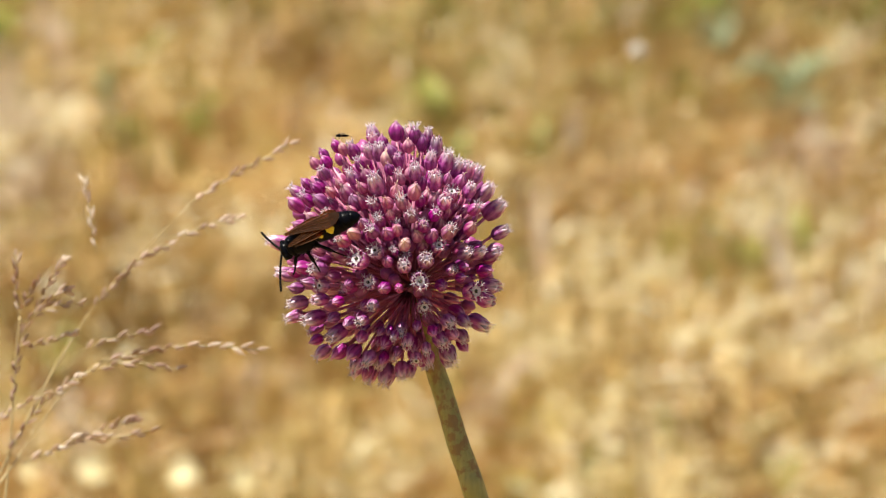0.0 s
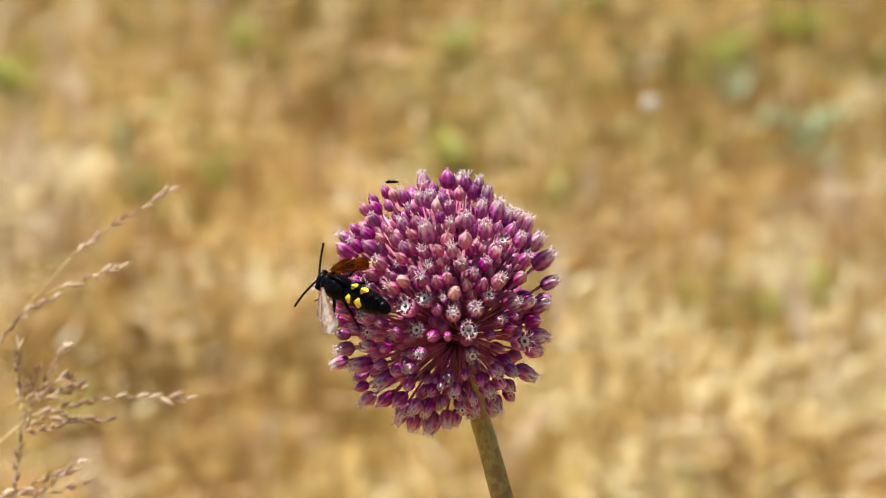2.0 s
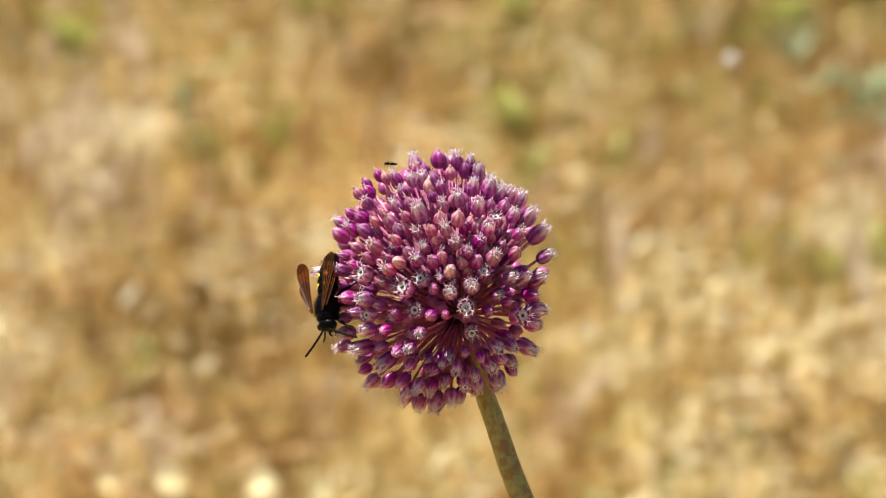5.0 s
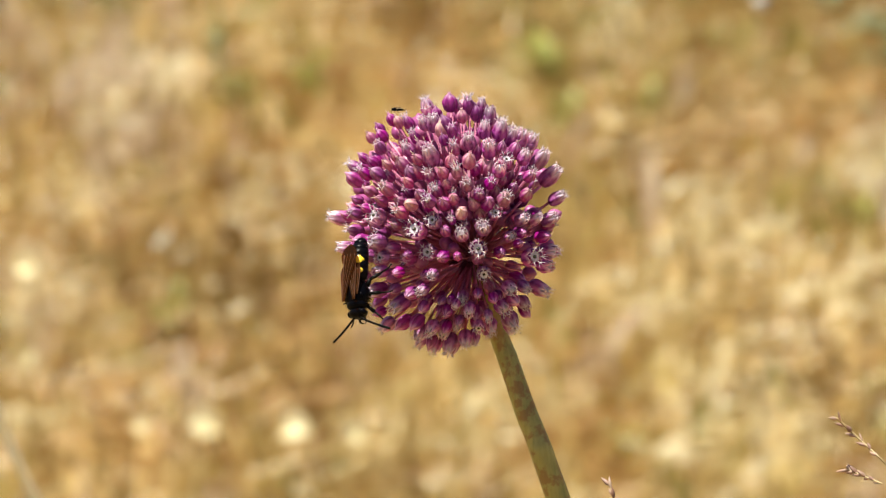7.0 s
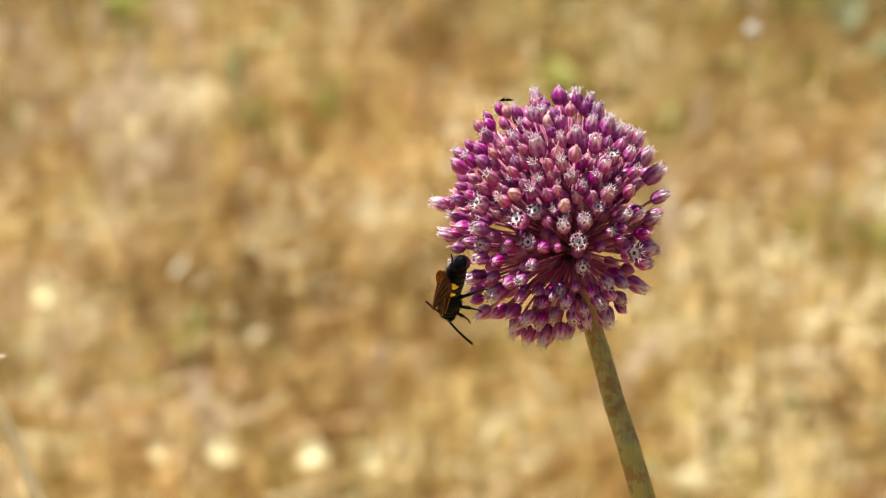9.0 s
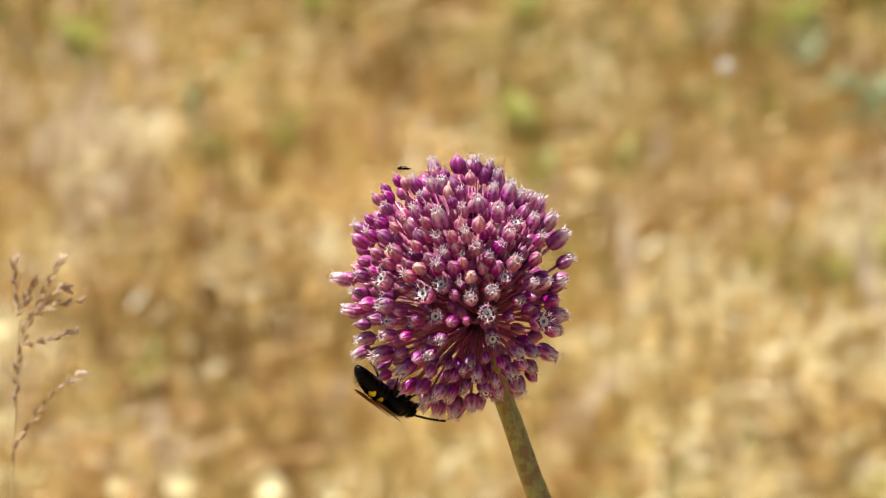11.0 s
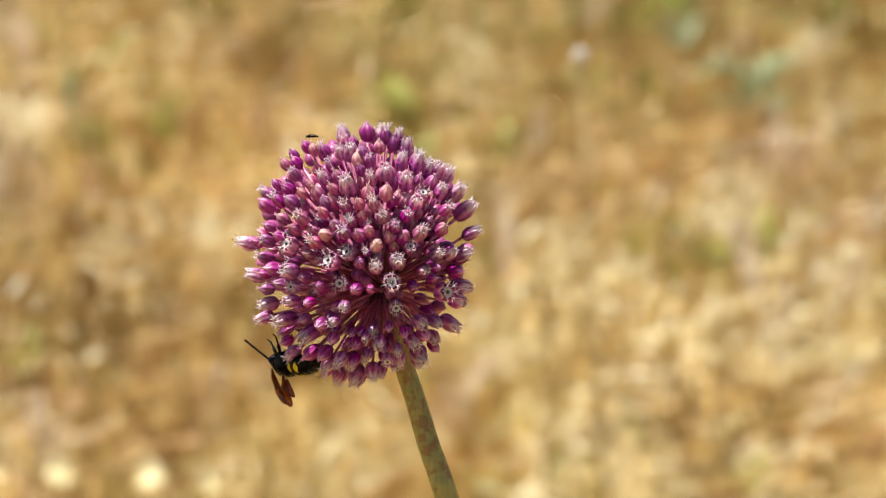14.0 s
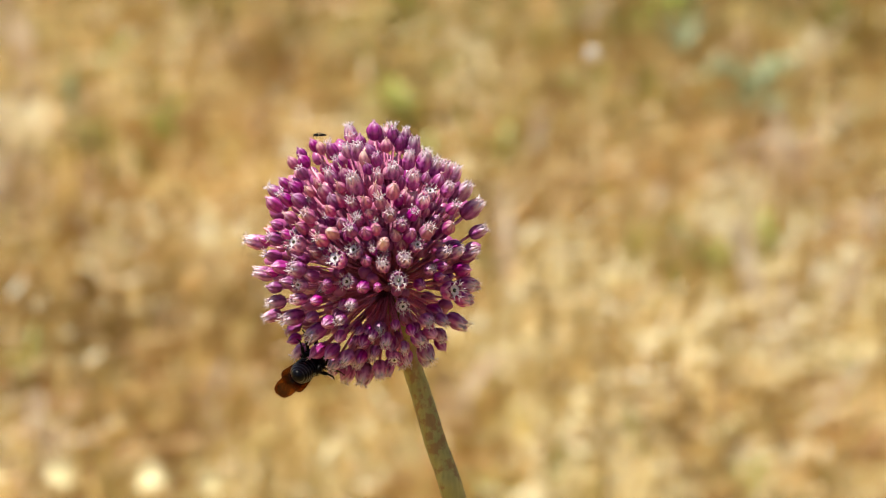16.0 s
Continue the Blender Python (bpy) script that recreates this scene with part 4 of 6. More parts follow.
    for yc, half_len, r in ((-0.0010, 0.00120, 0.00324), (-0.0043, 0.00135, 0.00334)):
        for s in (-1, 1):
            bm = bmesh.new()
            n_a, n_l = 9, 5
            cells = []
            for i in range(n_l):
                u = -1 + 2 * i / (n_l - 1)
                row = []
                for j in range(n_a):
                    q = -1 + 2 * j / (n_a - 1)
                    a = s * (0.72 + 0.56 * q * math.sqrt(max(0.0, 1 - 0.8 * u * u)))
                    yy = yc + u * half_len * math.sqrt(max(0.05, 1 - 0.75 * q * q))
                    edge = 0.00005 if max(abs(u), abs(q)) < 0.95 else -0.00010
                    rr = r + edge
                    row.append(bm.verts.new((rr * math.sin(a), yy, rr * 0.86 * math.cos(a) + drop(yy))))
                cells.append(row)
            for a, b in zip(cells, cells[1:]):
                for j in range(n_a - 1):
                    bm.faces.new((a[j], a[j + 1], b[j + 1], b[j]))
            part("spot", bm, M_YELLOW, abdomen, "bright yellow spot")
    # legs: hip, thigh, spiny shin, foot
    for name, y0, ang, reach in (("front_leg", 0.0082, 50, 0.62), ("middle_leg", 0.0058, -5, 0.72), ("hind_leg", 0.0034, -48, 0.95)):
        for s in (-1, 1):
            bm = bmesh.new()
            a = radians(ang)
            d = Vector((s * math.cos(a), math.sin(a), 0))
            p0 = Vector((s * 0.0016, y0, -0.0020))
            p1 = p0 + d * 0.0030 * reach + Vector((0, 0, 0.0004))
            p2 = p1 + d * 0.0030 * reach + Vector((0, 0, -0.0026 * reach))
            p3 = p2 + d * 0.0026 * reach + Vector((0, 0, -0.0018 * reach))
            p4 = p3 + d * 0.0014 + Vector((0, 0, -0.0002))
            tube(bm, [p0, p0.lerp(p1, 0.5), p1], [0.0006, 0.00078, 0.0005], 8)
            tube(bm, [p1, p1.lerp(p2, 0.6), p2], [0.00042, 0.00058, 0.00042], 8)
            tube(bm, [p2, p3, p4], [0.00030, 0.00026, 0.00018], 6)
            for k in range(9):
                q = p1.lerp(p2, rng.random())
                tube(bm, [q, q + Vector([rng.uniform(-1, 1) for _ in range(3)]) * 0.0009], [0.00009, 0.00003], 3)
            part(name, bm, M_LEG, w, "black spiny leg")
    wings = []
    for s in (1, -1):
        fore = part("wing", wing_mesh("wing", 0.0175, 0.0049, s, (M_WING, M_WING_TIP, M_VEIN)), None, w, "amber wing with a smoky tip", pose(s * 0.0022, 0.0085, 0.0034, 0, 0, s * 3))
        part("hind_wing", wing_mesh("hind_wing", 0.0100, 0.0044, s, (M_WING, M_WING_TIP, M_VEIN)), None, fore, "smaller amber hind wing", pose(s * 0.0006, -0.0016, -0.0005, 0, 0, s * 6))
        wings.append(fore)
    # a stout body: broader and deeper than the plain solids it is made of
    for o in w.children_recursive:
        if o.name.split(".")[0] in ("thorax", "head", "eye", "abdomen", "spot"):
            o.data.transform(Matrix.Diagonal((1.02, 1.0, 1.04, 1)))
    return w, wings


WASP, WINGS = wasp()


# ---- small flies ----
def small_fly(name, label, body, stripe, size, spread_wings, legs=None):
    f = thing(name, pose(0, 1.4, 1.0), label, "fly")
    k = size
    bm = bmesh.new()
    blob(bm, (0, 0.9 * k, 0.05 * k), (0.42 * k, 0.5 * k, 0.4 * k), 0, 12, 8)
    part("thorax", bm, body, f)
    bm = bmesh.new()
    blob(bm, (0, 1.5 * k, 0), (0.36 * k, 0.24 * k, 0.32 * k), 0, 12, 8)
    part("head", bm, M_BLACK, f, "dark head")
    bm = bmesh.new()
    lathe(bm, [(r * k, h * k) for r, h in ((0.1, 0.5), (0.34, 0.2), (0.38, -0.2), (0.36, -0.6), (0.3, -1.0), (0.18, -1.4), (0.04, -1.6))], 12, 0, axis="y", squash=0.8)
    ab = part("abdomen", bm, body, f)
    if stripe:
        for h, r in ((0.05, 0.395), (-0.42, 0.385), (-0.86, 0.335)):
            bm = bmesh.new()
            lathe(bm, [(r * k * 0.97, (h + 0.16) * k), (r * k * 1.02, h * k), (r * k * 0.96, (h - 0.16) * k)], 12, 0, axis="y", squash=0.82)
            part("band", bm, stripe, ab, "yellow band")
    for s in (-1, 1):
        part("wing", wing_mesh("wing", 1.9 * k, 0.62 * k, s, (M_CLEAR_WING, M_CLEAR_WING, M_VEIN)), None, f, "clear wing", pose(s * 0.25 * k, 1.0 * k, 0.38 * k, -18 if spread_wings else 0, 0, s * (70 if spread_wings else 14)))
        for yy, ang in ((1.2, 45), (0.9, 0), (0.6, -45)):
            bm = bmesh.new()
            d = Vector((s * math.cos(radians(ang)), math.sin(radians(ang)), 0))
            p = Vector((s * 0.2 * k, yy * k, -0.3 * k))
            tube(bm, [p, p + d * 0.5 * k + Vector((0, 0, 0.1 * k)), p + d * 0.9 * k + Vector((0, 0, -0.5 * k))], [0.06 * k, 0.05 * k, 0.03 * k], 5)
            part("leg", bm, legs or M_LEG, f)
    return f


FLY = small_fly("small_fly", "tiny dark fly sitting on the flower head", M_BLACK, None, 0.0012, False)
HOVERFLY = small_fly("hoverfly", "slim bronze hoverfly in flight with pale yellow bands and legs", M_HOVERFLY, M_PALE_BAND, 0.0038, True, M_PALE_LEG)


# ---- grasses ----
def spikelets(bm, pts, rng, size, step, ang=0.5, mat=0):
    """Narrow husks set alternately along a branch."""
    side = 1
    for a, b in zip(pts, pts[1:]):
        d = (b - a)
        n = max(1, int(d.length / step))
        d.normalize()
        for k in range(n):
            p = a.lerp(b, (k + rng.random() * 0.6) / n)
            roll = Matrix.Rotation(rng.uniform(-0.8, 0.8), 3, d)
            o = (roll @ d.cross(Vector((0, 1, 0.1))).normalized()) * side
            side = -side
            e = (d + o * ang * rng.uniform(0.3, 1.2)).normalized()
            ln, wd = size * rng.uniform(0.7, 1.25), size * rng.uniform(0.15, 0.25)
            u = e.orthogonal().normalized()
            v = e.cross(u)
            rings = []
            for t, r in ((0, 0.3), (0.3, 1.0), (0.65, 0.75), (1.0, 0.08)):
                rings.append([bm.verts.new(p + e * ln * t + (u * math.cos(q) + v * math.sin(q) * 0.7) * wd * r) for q in (0, 1.57, 3.14, 4.71)])
            for r0, r1 in zip(rings, rings[1:]):
                for j in range(4):
                    bm.faces.new((r0[j], r0[(j + 1) % 4], r1[(j + 1) % 4], r1[j])).material_index = mat


def curve_through(pts, per=5):
    pts = [Vector(p) for p in pts]
    out = []
    for i in range(len(pts) - 1):
        p0, p1, p2, p3 = pts[max(i - 1, 0)], pts[i], pts[i + 1], pts[min(i + 2, len(pts) - 1)]
        for k in range(per):
            t = k / per
            out.append(0.5 * ((2 * p1) + (p2 - p0) * t + (2 * p0 - 5 * p1 + 4 * p2 - p3) * t * t + (3 * p1 - p0 - 3 * p2 + p3) * t ** 3))
    return out + [pts[-1]]


def grass(name, label, root, culm, branches, seed, size=0.0046, step=0.0023, radius=0.0007, husk=M_SEED):
    """A dry grass: a culm from the ground and branches of spikelets, all in mm right, up and back of the point where the flower head's middle stands."""
    g = thing(name, root, label, "grass", group="dry grasses round the flower")
    rng = random.Random(seed)

    def at(p):
        return HEAD + in_head((p[0] / 1000, p[1] / 1000, -p[2] / 1000)) - Vector(root)

    foot = at(culm[0])
    line = curve_through([Vector((0, 0, -0.02)), foot * 0.35, foot * 0.65, foot * 0.88] + [at(p) for p in culm])
    bm = bmesh.new()
    tube(bm, line, [radius * (1 - 0.6 * i / len(line)) for i in range(len(line))], 6)
    part("culm", bm, M_CULM, g, "thin straw-coloured stalk")
    for start, pts, bare in branches:
        b = curve_through([at(p) for p in pts])
        bm = bmesh.new()
        tube(bm, b, [0.00030] * len(b), 4, 1)
        k = int(len(b) * bare)
        spikelets(bm, b[k:], rng, size, step)
        part("spike", bm, (husk, M_CULM), g, "drooping brown and straw spikelets")
    return g


def seed_head(root, height):
    """A thin stalk with a pale fluffy ball of seed hairs."""
    s = thing("seed_head", root, "white fluffy seed head on a thin dry stalk", "seed head")
    rng = random.Random(77)
    bm = bmesh.new()
    tube(bm, [(0, 0, -0.02), (0.01, 0, height * 0.4), (0.004, 0, height * 0.8), (0, 0, height)], [0.0016, 0.0014, 0.0011, 0.0009], 6)
    part("stalk", bm, M_CULM, s)
    bm = bmesh.new()
    blob(bm, (0, 0, height), (0.0050, 0.0050, 0.0048), 0, 16, 10)
    for _ in range(160):
        d = Vector([rng.gauss(0, 1) for _ in range(3)]).normalized()
        tube(bm, [Vector((0, 0, height)), Vector((0, 0, height)) + d * 0.0060 * rng.uniform(0.8, 1.1)], [0.0006, 0.0005], 3, cap=False)
    part("fluff", bm, M_FLUFF, s, "white seed hairs")
    return s


ARCHING_GRASS = grass("arching_grass", "dry arching grass with slender drooping spikes", (-0.1797, 1.6883, 0.0),
    [(-150.0, -107.0, 223.1), (-136.3, -80.1, 218.5), (-123.3, -53.5, 220.8), (-102.7, -19.3, 223.4), (-71.0, 14.2, 217.2)],
    [
        (0, [(-71.0, 14.6, 217.2), (-59.1, 23.1, 223.8), (-47.3, 29.2, 217.3), (-36.5, 35.6, 223.0)], 0.12),
        (0, [(-106.5, -23.1, 223.8), (-89.1, -5.0, 218.3), (-76.9, 1.3, 222.1)], 0.12),
        (0, [(-79.9, 2.6, 223.8), (-62.7, 8.0, 220.9), (-53.6, 10.5, 222.5)], 0.12),
        (0, [(-102.3, -2.2, 223.1), (-104.7, 11.1, 224.0), (-106.7, 22.1, 223.8)], 0.12),
    ], 40)
BENT_GRASS = grass("bent_grass", "dry bent grass with loose horizontal spikes", (-0.1798, 1.6704, 0.0),
    [(-150.2, -105.9, 205.3), (-138.3, -86.6, 198.0), (-125.8, -68.1, 205.1), (-112.2, -49.1, 199.1), (-99.3, -37.9, 203.3)],
    [
        (0, [(-99.3, -37.9, 203.3), (-84.3, -34.5, 203.4), (-69.0, -32.4, 198.2), (-46.1, -33.9, 198.4)], 0.12),
        (0, [(-106.9, -34.6, 204.2), (-95.4, -30.3, 199.7), (-82.2, -27.8, 204.9)], 0.12),
        (0, [(-105.2, -41.7, 205.2), (-89.6, -38.2, 198.5), (-72.9, -40.6, 200.7)], 0.12),
        (0, [(-125.7, -72.0, 205.1), (-106.9, -64.0, 204.2), (-93.4, -58.1, 198.4), (-88.7, -57.0, 199.1)], 0.12),
        (0, [(-112.2, -63.2, 199.1), (-99.3, -63.9, 203.3), (-82.1, -60.9, 204.9)], 0.12),
        (0, [(-136.5, -60.4, 198.5), (-125.8, -52.2, 205.1), (-111.3, -46.8, 199.8)], 0.12),
    ], 41)
PANICLE_GRASS = grass("panicle_grass", "dry grass with a branching purplish-brown panicle", (-0.1631, 1.6524, 0.0),
    [(-133.0, -104.4, 181.3), (-130.0, -86.0, 184.6), (-128.0, -60.0, 186.3), (-126.6, -37.6, 186.8), (-125.3, -22.7, 186.8)],
    [
        (0, [(-125.3, -22.7, 186.8), (-126.7, -13.4, 186.8), (-126.3, -2.6, 186.8)], 0.12),
        (0, [(-125.3, -30.2, 186.8), (-120.0, -20.8, 183.3), (-114.1, -9.6, 179.5), (-110.2, -4.1, 181.1)], 0.12),
        (0, [(-124.3, -24.5, 186.5), (-114.5, -19.8, 179.5), (-104.2, -18.2, 186.5)], 0.12),
        (0, [(-125.3, -32.4, 186.8), (-116.4, -31.1, 180.3), (-107.4, -28.3, 183.9)], 0.12),
        (0, [(-127.6, -52.5, 186.4), (-126.9, -41.4, 186.7), (-124.0, -28.3, 186.3)], 0.12),
        (0, [(-129.7, -68.8, 184.9), (-122.2, -56.9, 186.5), (-113.3, -47.6, 180.3), (-105.0, -41.8, 182.0)], 0.12),
        (0, [(-125.3, -22.7, 186.8), (-122.4, -15.2, 185.3), (-119.2, -11.5, 182.5)], 0.12),
        (0, [(-120.4, -22.7, 183.6), (-112.6, -15.1, 179.6), (-108.8, -14.2, 182.4)], 0.12),
    ], 42, 0.0041, 0.0021, husk=M_SEED)
SEEDING_GRASS = grass("seeding_grass", "dry seeding grass with thin brown side branches", (0.1136, 1.4773, 0.0),
    [(105.1, -107.6, 4.6), (99.3, -96.1, 5.5), (93.1, -87.5, -0.7), (86.6, -74.4, 1.4), (78.4, -66.3, 5.4), (68.2, -56.1, -1.3)],
    [
        (0, [(68.2, -56.1, -1.3), (61.8, -50.6, 5.3), (54.7, -44.7, 2.2)], 0.12),
        (0, [(86.6, -74.4, 1.4), (84.2, -64.5, 4.4), (82.5, -56.3, 5.8)], 0.12),
        (0, [(93.1, -87.5, -0.7), (89.7, -77.5, -1.4), (87.3, -66.9, 0.6)], 0.12),
        (0, [(69.0, -63.5, -1.7), (63.4, -61.6, 3.8), (59.3, -60.1, 5.8)], 0.12),
        (0, [(65.1, -80.3, 1.8), (58.6, -78.0, 5.4), (52.6, -76.1, -0.6)], 0.12),
        (0, [(71.2, -82.9, -1.8), (63.5, -82.5, 3.6), (58.6, -82.3, 5.4)], 0.12),
        (0, [(85.0, -74.5, 3.4), (81.8, -71.6, 6.1), (79.3, -69.6, 5.9)], 0.12),
    ], 43, 0.0036, 0.0019, husk=M_BROWN_SEED)
SHORT_GRASS_SPIKE = grass("short_grass_spike", "short dry grass spike beside the flower stem", (0.0306, 1.4609, 0.0),
    [(22.0, -106.9, -12.7), (17.1, -97.2, -10.6), (12.1, -88.7, -15.5)],
    [
        (0, [(12.4, -89.5, -15.1), (6.8, -82.8, -18.3), (4.2, -76.4, -16.3)], 0.12),
        (0, [(12.1, -90.3, -15.5), (9.6, -85.3, -17.8), (8.5, -82.0, -18.4)], 0.12),
    ], 44, 0.0036, 0.0019, husk=M_BROWN_SEED)
SEED_HEAD = seed_head((0.1529, 3.9449, 0.0), 0.6695)


def bleached_stalk(root):
    """A single whitened stalk that leans over, with a split leaf hanging from it."""
    st = thing("bleached_stalk", root, "whitened dry stalk leaning over the stubble", "dry stalk")
    line = curve_through([(0, 0, -0.02), (-0.0949, 0.0000, 0.4181), (-0.1922, 0.0000, 0.6432), (-0.2138, 0.0000, 0.6974), (-0.2258, 0.0000, 0.7154)])
    bm = bmesh.new()
    tube(bm, line, [0.0034 - 0.0012 * i / len(line) for i in range(len(line))], 8)
    part("culm", bm, M_SHEATH, st)
    bm = bmesh.new()
    b = Vector((-0.2073, -0.0000, 0.6811))
    prev = None
    for t in (0, 0.25, 0.5, 0.75, 1.0):
        p = b + Vector((-0.030 * t, 0.004 * t, 0.012 * math.sin(t * 2.4) - 0.022 * t * t))
        half = Vector((0.001, 0, 0.0035 * (1.1 - t)))
        row = [bm.verts.new(p - half), bm.verts.new(p + Vector((0, 0.001, 0))), bm.verts.new(p + half)]
        if prev:
            for j in (0, 1):
                bm.faces.new((prev[j], prev[j + 1], row[j + 1], row[j]))
        prev = row
    part("leaf", bm, M_SHEATH, st, "split bleached leaf")
    return st


bleached_stalk((-0.0867, 2.6000, 0.0))


# ---- weeds and pale tufts in the stubble ----
def leafy_weed(name, label, m, mat, height, width, leaves, seed):
    """A low weed of many narrow upright and arching leaves."""
    wd = thing(name, m, label, "weed", group="green weeds in the stubble")
    rng = random.Random(seed)
    bm = bmesh.new()
    tube(bm, [(0, 0, -0.01), (0.004, 0, height * 0.4), (0.0, 0.006, height * 0.8)], [0.003, 0.0022, 0.001], 6)
    part("stalk", bm, mat, wd)
    bm = bmesh.new()
    for k in range(leaves):
        a = rng.uniform(0, 6.28)
        d = Vector((math.cos(a), math.sin(a), 0))
        s = Vector((-d.y, d.x, 0))
        z0 = height * rng.uniform(0, 0.7)
        ln = width * rng.uniform(0.5, 1.1)
        rise = height * rng.uniform(0.1, 0.5)
        prev = None
        for t in (0, 0.3, 0.65, 1.0):
            p = d * ln * t + Vector((0, 0, z0 + rise * math.sin(t * 2.2)))
            half = s * (0.35 * ln) * (math.sin(math.pi * (0.1 + 0.86 * t)) * 0.5)
            row = [bm.verts.new(p - half), bm.verts.new(p + Vector((0, 0, -0.1 * half.length))), bm.verts.new(p + half)]
            if prev:
                for j in (0, 1):
                    bm.faces.new((prev[j], prev[j + 1], row[j + 1], row[j]))
            prev = row
    part("foliage", bm, mat, wd)
    return wd


def pale_tuft(name, label, m, mat, height, width, count, seed):
    """A clump of bleached bent straws."""
    tf = thing(name, m, label, "dry tuft", group="pale tufts in the stubble")
    rng = random.Random(seed)
    bm = bmesh.new()
    for k in range(count):
        b = Vector((rng.gauss(0, width * 0.3), rng.gauss(0, width * 0.3), -0.005))
        top = b + Vector((rng.gauss(0, width * 0.45), rng.gauss(0, width * 0.3), height * rng.uniform(0.4, 1.1)))
        mid = b.lerp(top, 0.6) + Vector((0, 0, height * 0.15))
        tube(bm, [b, mid, top], [0.0024, 0.0022, 0.0014], 3, cap=False)
    part("straw_clump", bm, mat, tf)
    return tf


def leaf_disc(m, width, seed):
    """A cupped, pale leaf shape on the straw, nearly round, added as a bright blurred disc."""
    tf = thing("leaf_disc", m, "cupped pale leaf shape on the straw, added as a bright blurred disc", "dry leaf", group="bleached leaves on the straw")
    rng = random.Random(seed)
    bm = bmesh.new()
    rows = []
    for i in range(9):
        t = i / 8
        row = []
        for j in range(5):
            q = -1 + 0.5 * j
            half = width * 0.5 * math.sin(math.pi * (0.06 + 0.9 * t))
            row.append(bm.verts.new((width * (t - 0.5), q * half, 0.02 + width * (0.25 * q * q + 0.2 * math.sin(t * 3 + seed)) + rng.uniform(-0.001, 0.001))))
        rows.append(row)
    for a, b in zip(rows, rows[1:]):
        for j in range(4):
            bm.faces.new((a[j], a[j + 1], b[j + 1], b[j]))
    part("blade", bm, M_PALE_STRAW, tf)
    return tf


for where, height, width, grey in (
        ((0.129, 6.83), 0.06, 0.035, 0),
        ((0.375, 6.10), 0.06, 0.030, 0),
        ((0.440, 6.15), 0.06, 0.025, 0),
        ((0.072, 5.00), 0.05, 0.026, 0),
        ((-0.338, 6.93), 0.07, 0.040, 0),
        ((-0.430, 6.85), 0.06, 0.035, 0),
        ((-0.469, 7.05), 0.10, 0.028, 1),
        ((-0.421, 5.50), 0.06, 0.030, 0),
        ((0.494, 7.12), 0.09, 0.085, 1),
        ((0.417, 7.56), 0.08, 0.055, 1),
        ((0.413, 6.75), 0.05, 0.025, 1),
        ((0.585, 6.90), 0.06, 0.030, 1),
        ((0.020, 6.73), 0.06, 0.035, 0),
        ((-0.020, 7.07), 0.07, 0.060, 0),
        ((-0.010, 7.90), 0.09, 0.070, 0),
        ((0.230, 7.36), 0.04, 0.035, 0),
        ((0.349, 5.05), 0.05, 0.030, 0),
        ((-0.350, 7.95), 0.08, 0.050, 0),
        ((-0.675, 7.50), 0.09, 0.060, 0),
        ((0.402, 7.85), 0.09, 0.070, 0),
        ((0.546, 8.20), 0.10, 0.090, 0),
        ((-0.254, 8.40), 0.10, 0.080, 0),
        ((0.218, 8.44), 0.12, 0.10, 0),
):
    leafy_weed("weed", "low grey-green leafy weed among straw" if grey else "fresh green leafy weed among straw", pose(*where, -0.01, 0, 0, 40 * where[0] + 70 * where[1]),
               M_BLUE_GREEN if grey else M_GREEN, height * 1.5, width * 1.15, 16, int(abs(where[0]) * 1000))

for where, height, width, pink in (
        ((0.08, 7.44), 0.10, 0.022, 0),
        ((-0.54, 6.93), 0.08, 0.05, 0),
        ((-0.62, 7.08), 0.08, 0.04, 0),
        ((-0.60, 6.68), 0.08, 0.04, 0),
        ((0.20, 5.99), 0.07, 0.08, 0),
        ((0.12, 5.64), 0.06, 0.05, 0),
        ((0.19, 5.28), 0.06, 0.06, 0),
        ((0.42, 6.44), 0.06, 0.05, 0),
        ((0.51, 5.95), 0.05, 0.05, 0),
        ((0.34, 6.84), 0.05, 0.035, 0),
        ((0.55, 6.78), 0.05, 0.03, 0),
        ((0.59, 7.60), 0.06, 0.03, 0),
        ((-0.26, 6.23), 0.06, 0.035, 0),
        ((-0.22, 6.23), 0.06, 0.030, 0),
        ((-0.56, 6.50), 0.09, 0.06, 1),
        ((-0.13, 4.98), 0.05, 0.06, 0),
        ((-0.54, 5.60), 0.06, 0.05, 0),
        ((-0.62, 6.10), 0.06, 0.05, 1),
):
    pale_tuft("dry_tuft", "pinkish dry grass tuft in the stubble" if pink else "bleached pale straw tuft in the stubble", pose(*where, -0.01), M_PINK_STRAW if pink else M_PALE_STRAW, height, width, 22 if pink else 30, int(abs(where[1]) * 1000))

# pale shapes tilted to the viewer, added for bright round spots of light
for k, (x, y, width) in enumerate((
        (-0.250, 4.860, 0.034),
        (-0.343, 4.880, 0.032),
        (-0.196, 4.855, 0.024),
        (-0.412, 4.895, 0.020),
        (-0.600, 5.600, 0.028),
        (-0.541, 5.152, 0.022),
)):
    leaf_disc(pose(x, y, 0.07, 38, 0, 9 * (k % 5) - 18), width, k)


